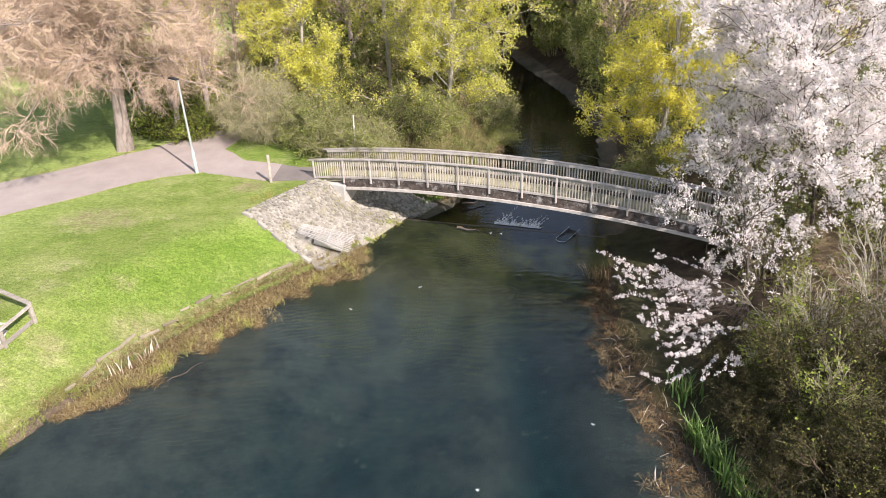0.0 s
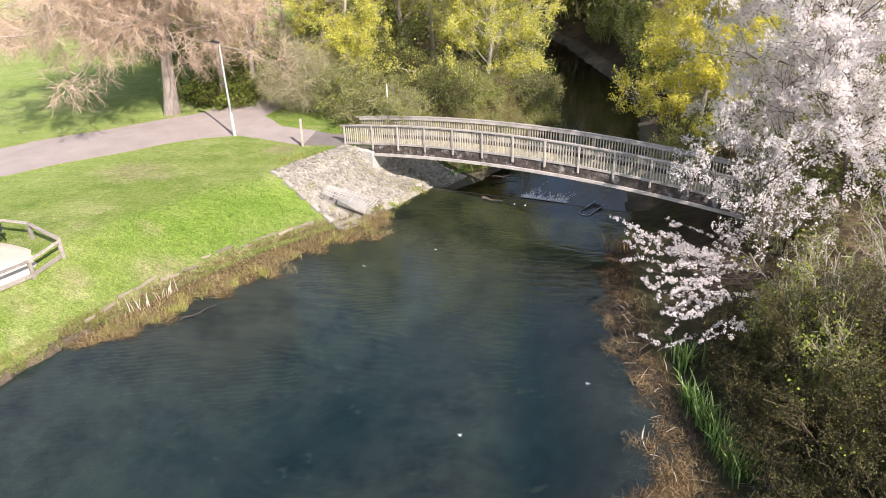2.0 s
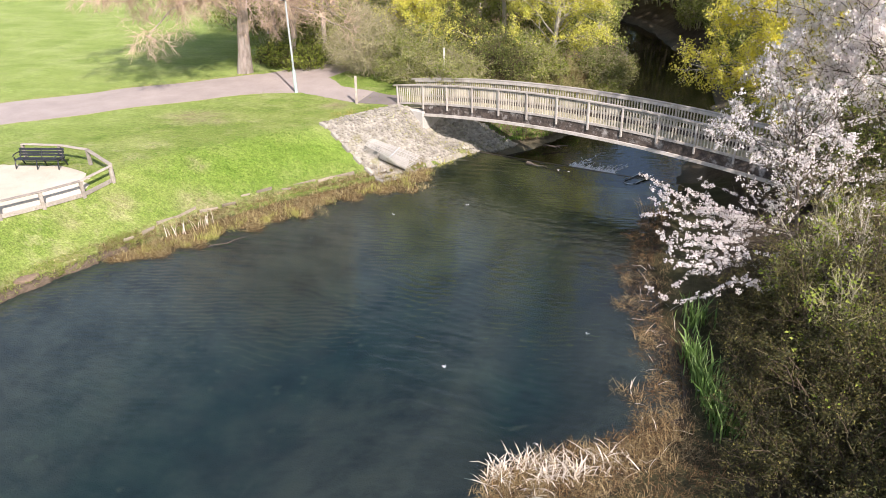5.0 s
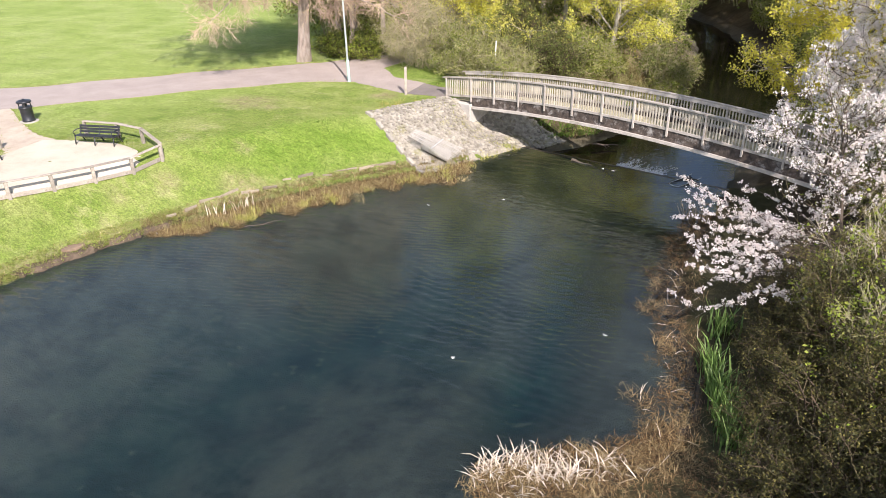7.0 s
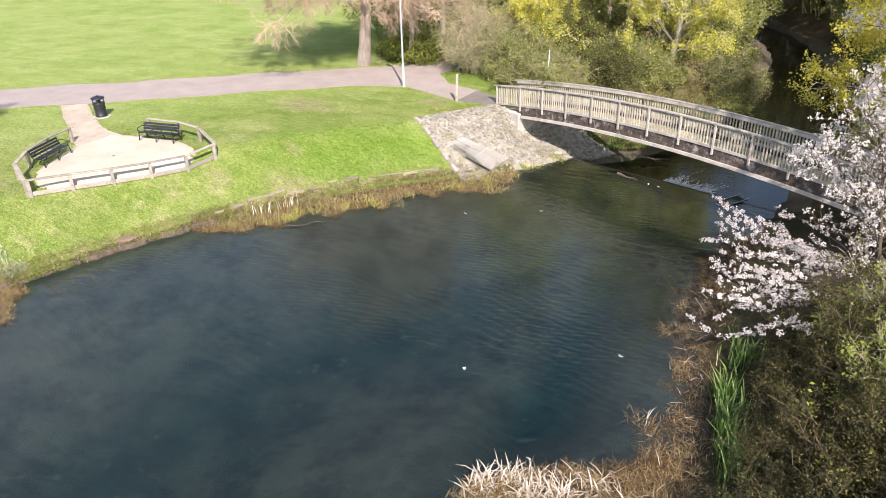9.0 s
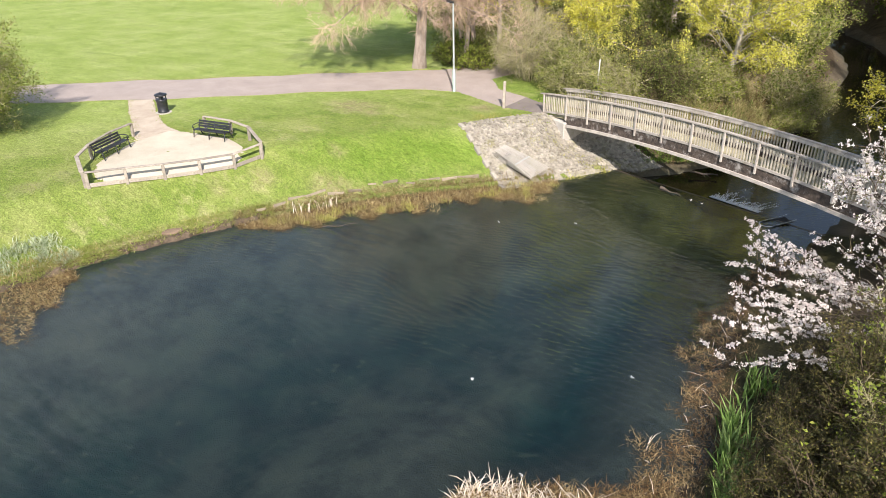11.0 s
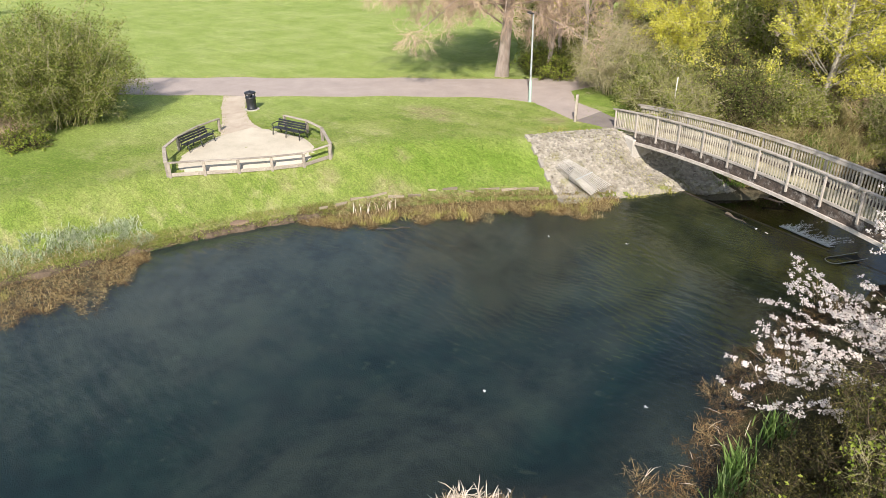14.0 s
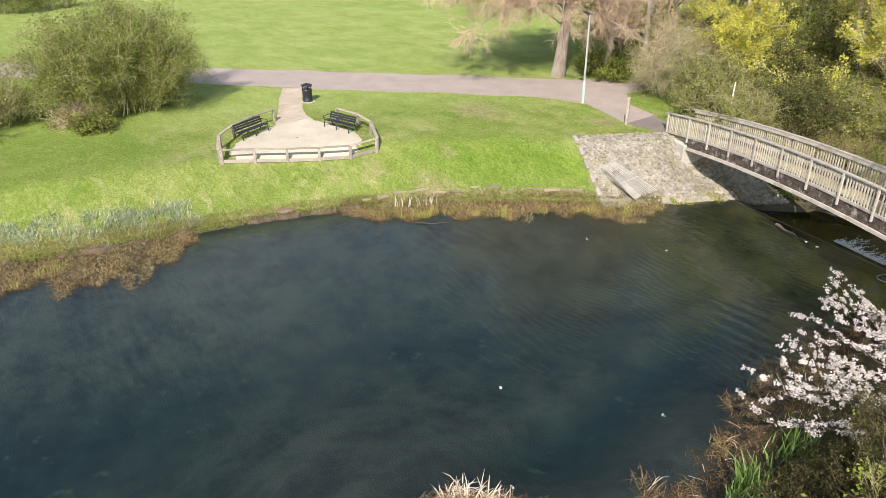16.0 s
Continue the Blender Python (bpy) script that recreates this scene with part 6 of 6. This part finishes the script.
def build_bank_edge(line):
    """The crumbling soil lip between lawn and water, along a plan line that has the land on its left."""
    rng = np.random.default_rng(221)
    line = np.array(line, float)
    s = np.r_[0, np.cumsum(np.linalg.norm(np.diff(line, axis=0), axis=1))]
    q = np.arange(0, s[-1], 0.14)
    at = np.stack([np.interp(q, s, line[:, 0]), np.interp(q, s, line[:, 1])], 1)
    way = unit(np.gradient(at, axis=0))
    side = np.stack([way[:, 1], -way[:, 0]], 1)
    bulge = 0.10 * np.sin(q * 1.3) * np.sin(q * 0.47 + 1) + 0.05 * np.sin(q * 4.1) + rng.normal(size=len(q)) * 0.025
    rows = []
    for out, z in ((0.27, -0.14), (0.25, 0.03), (0.21, 0.09), (0.13, 0.16), (0.0, 0.21), (-0.15, 0.24), (-0.42, 0.22)):
        p = at + side * (out + bulge * (1.0 if out > 0 else 0.3))[:, None]
        rows.append(np.concatenate([p, (z + rng.normal(size=len(q)) * (0.025 if 0 < z < 0.2 else 0.008))[:, None]], 1))
    g = np.stack(rows, 1)
    k, n = g.shape[1], g.shape[0]
    i = (np.arange(n - 1)[:, None] * k + np.arange(k - 1)).ravel()
    tagged(new("bank_edge", np_mesh("bank_edge", g.reshape(-1, 3), np.stack([i, i + 1, i + k + 1, i + k], 1), SOIL)),
           "crumbling brown soil edge of the lawn bank", "bank", kind="structure")
    t = thing("bank_grass", Matrix.Identity(4), "grass hanging over the soil edge of the bank", "grass", kind="stuff")
    for part_name, cnt, hi, length, lean, width, mat in (("green_blades", 18000, 0.23, 0.14, 74, 0.024, GRASS_BLADE), ("straw_blades", 4600, 0.22, 0.15, 78, 0.018, GOLD_REED)):
        c = rng.integers(0, n, 150)
        j = np.clip(c[rng.integers(0, 150, cnt)] + rng.integers(-3, 4, cnt), 0, n - 1)
        o = rng.uniform(-0.5, hi, cnt)
        p = at[j] + side[j] * o[:, None] + rng.normal(size=(cnt, 2)) * 0.04
        z = np.interp(o, (-0.5, -0.15, 0.0, 0.13, 0.25), (0.24, 0.245, 0.215, 0.16, 0.04))
        z = np.where(o < -0.2, np.maximum(z, ground_height(p[:, 0], p[:, 1])), z)
        tagged(child(part_name, np_mesh(part_name, *blades(rng, np.concatenate([p, z[:, None]], 1), length, lean, width), mat), t), kind="stuff")


build_bank_edge([(-19.2, -8), (-18.2, 0), (-17.4, 4.1), (-16.6, 6.5), (-15.8, 9.9), (-15.2, 12.0), (-14.5, 14.4), (-13.2, 17.4), (-12.7, 18.3)])


def build_turf():
    """Tufts over the lawn, denser and taller on the bank."""
    rng = np.random.default_rng(301)
    n = 150000
    x, y = rng.uniform(-30, -4, n), rng.uniform(3, 34, n)
    d = shore_distance(x, y)
    ok = (d > 0.05) & (d < 7) & (rng.uniform(0, 1, n) < np.clip(1.3 - d / 6, 0.0, 1))
    # keep the paved areas free
    path = (y - 33.2) * 0.76 - (x + 13.9) * 0.65
    ok &= path < -0.3
    ok &= ~((x < -15.1) & (x > -21.8) & (y > 13.6) & (y < 20.6) & ((x + 17.8) * 0.9 - (y - 13.8) * 0.42 < 0.2) & ((x + 20.6) + (y - 16.0) * 0.45 > -0.3))
    ok &= ~((x > -10) & (y > 26.5) & ((x + 9.75) * 0.82 + (y - 28.0) * 0.57 - (x + 9.75) * 0.1 > -0.4) & (d < 3.6))
    ok &= ~((np.abs((y - 22.7) * 0.75 - (x + 27.2) * -0.66) < 0.9) & (x < -20.5))
    p = np.stack([x, y], 1)[ok]
    dd = d[ok]
    lush = rng.uniform(0, 1, len(dd)) < ease((p[:, 1] - 20) / 3) * ease((29 - p[:, 1]) / 3) * ease((4.6 - dd) / 2.2)
    t = thing("turf", Matrix.Identity(4), "tufty spring grass of the lawn and bank", "grass", kind="stuff")
    q = rooted(p[~lush])
    tagged(child("grass_blades", np_mesh("grass_blades", *blades(rng, q, 0.085, 52, 0.03, 0.5), GRASS_BLADE), t), kind="stuff")
    q = rooted(np.repeat(p[lush], 2, 0) + rng.normal(size=(lush.sum() * 2, 2)) * 0.12)
    tagged(child("lush_blades", np_mesh("lush_blades", *blades(rng, q, 0.10, 58, 0.04, 0.4), LUSH_BLADE), t), kind="stuff")
    return t


build_turf()


# ---- small things ----
def build_basket():
    t = thing("sunken_basket", pose(5.1, 28.75, 0.0, 0, 0, -38), "black mesh basket with a pale hooped rim by the weir", "basket")
    a = np.linspace(-0.3, np.pi + 0.3, 14)
    rim = [(0.27 * math.cos(k), -0.45 - 0.27 * math.sin(k), 0.03) for k in a]
    child("rim", curve_tube([(0.27, 0.75, 0.14)] + [(0.27, 0.2, 0.08)] + rim[1:-1] + [(-0.27, 0.2, 0.08), (-0.27, 0.75, 0.14)], 0.014, STEEL, "rim"), t, label="pale hooped rim")
    bm = bmesh.new()
    bmesh.ops.create_grid(bm, x_segments=8, y_segments=14, size=0.5)
    for v in bm.verts:
        v.co = Vector((v.co.x * 0.56, v.co.y * 1.2 + 0.1, 0.03 + 0.05 * v.co.y - 0.05 * math.cos(v.co.x * 3.1)))
    child("netting", bm_mesh("netting", bm, FELT), t)
    return t


build_basket()


def build_foam():
    rng = np.random.default_rng(77)
    t = thing("weir_foam", Matrix.Identity(4), "white foaming water below the weir", "foam", kind="stuff")
    n, lines = 20000, 150
    start, reach, drift = rng.uniform(0, 1, lines), rng.exponential(0.42, lines) * (0.3 + rng.uniform(0, 1, lines)), rng.normal(0, 0.12, lines)
    k = rng.integers(0, lines, n)
    off = reach[k] * rng.uniform(0, 1, n) ** 2.6
    u = start[k] + drift[k] * off + rng.normal(0, 0.012, n)
    a = np.array((1.9, 31.25))
    b = np.array((4.05, 30.6))
    p = a + (b - a) * u[:, None] + np.array((0.26, 0.966)) * off[:, None]
    c = np.concatenate([p, (-FALL + 0.012 + 0.02 * rng.uniform(0, 1, len(u)))[:, None]], 1)
    tagged(child("froth", np_mesh("froth", *leaves(rng, c, 0.04, 0.6, 0.006, 14.0), FOAM), t), kind="stuff")
    return t


build_foam()


def build_driftwood(x, y, z, yaw, ln, r, mat, label):
    t = thing("driftwood", pose(x, y, z, 0, 3, yaw), label, "log")
    p = np.stack([np.linspace(-ln / 2, ln / 2, 7), 0.04 * np.sin(np.arange(7) * 1.7) * ln, 0.02 * np.cos(np.arange(7))], 1)[None]
    child("log", np_mesh("log", *tubes(p, np.linspace(r, r * 0.5, 7)[None], 7), mat, True), t)
    q = offshoots(np.random.default_rng(int(ln * 100)), p, 4, 0.3, 0.9, ln * 0.35, 45, 0.05, 4)
    child("branch", np_mesh("branch", *tubes(q, taper_radii(q, r * 0.4, r * 0.1), 4), mat), t)
    return t


build_driftwood(0.5, 29.75, -0.02, -18, 1.1, 0.08, DARK_BARK, "short mossy timber lying at the weir")
build_driftwood(-9.6, 19.0, 0.03, 55, 1.4, 0.02, DARK_BARK, "thin brown stick floating at the reed edge")
build_driftwood(0.9, 33.6, -0.3, 20, 1.3, 0.05, DARK_BARK, "fallen branch on the stream bank")
build_driftwood(8.3, 40.0, -0.3, 130, 2.2, 0.04, DARK_BARK, "fallen branch on the stream bank")


def build_float(x, y, seed):
    rng = np.random.default_rng(seed)
    t = thing("floating_feather", pose(x, y, 0.01, 0, 0, seed * 50), "small white feather floating on the pond", "feather", "feathers on the pond")
    v, f = blades(rng, np.array([[0, 0, 0.0], [0.02, 0.01, 0.0], [0.01, 0.03, 0]]), 0.12, 74, 0.04, 0.3)
    child("vane", np_mesh("vane", v, f, WHITE), t)
    return t


for i, (x, y) in enumerate(((4.0, 16.0), (-12.9, 16.9), (1.6, 29.2), (2.1, 29.15), (-1.6, 24.4), (-4.3, 22.8), (3.2, 11.2), (0.4, 13.5))):
    build_float(x, y, i + 1)


def build_boulder(x, y, size, seed, label):
    t = thing("bank_boulder", pose(x, y, height_at(x, y) - 0.1, 4, 3, 64), label, "boulder")
    bm = bmesh.new()
    bmesh.ops.create_icosphere(bm, subdivisions=2, radius=0.5)
    rng = random.Random(seed)
    for v in bm.verts:
        k = rng.uniform(0.88, 1.06)
        v.co = Vector((v.co.x * size[0] * k, v.co.y * size[1] * k, max(-0.3, min(0.34, v.co.z * k)) * size[2] + size[2] * 0.3))
    child("rock", bm_mesh("rock", bm, surface("brown_clay_rock", (0.15, 0.105, 0.072), (0.26, 0.185, 0.13), 3.0, 0.95, relief=0.5, depth=0.02)), t)
    return t


build_boulder(-14.55, 14.6, (0.85, 0.45, 0.26), 3, "reddish brown clay boulder on the bank edge")
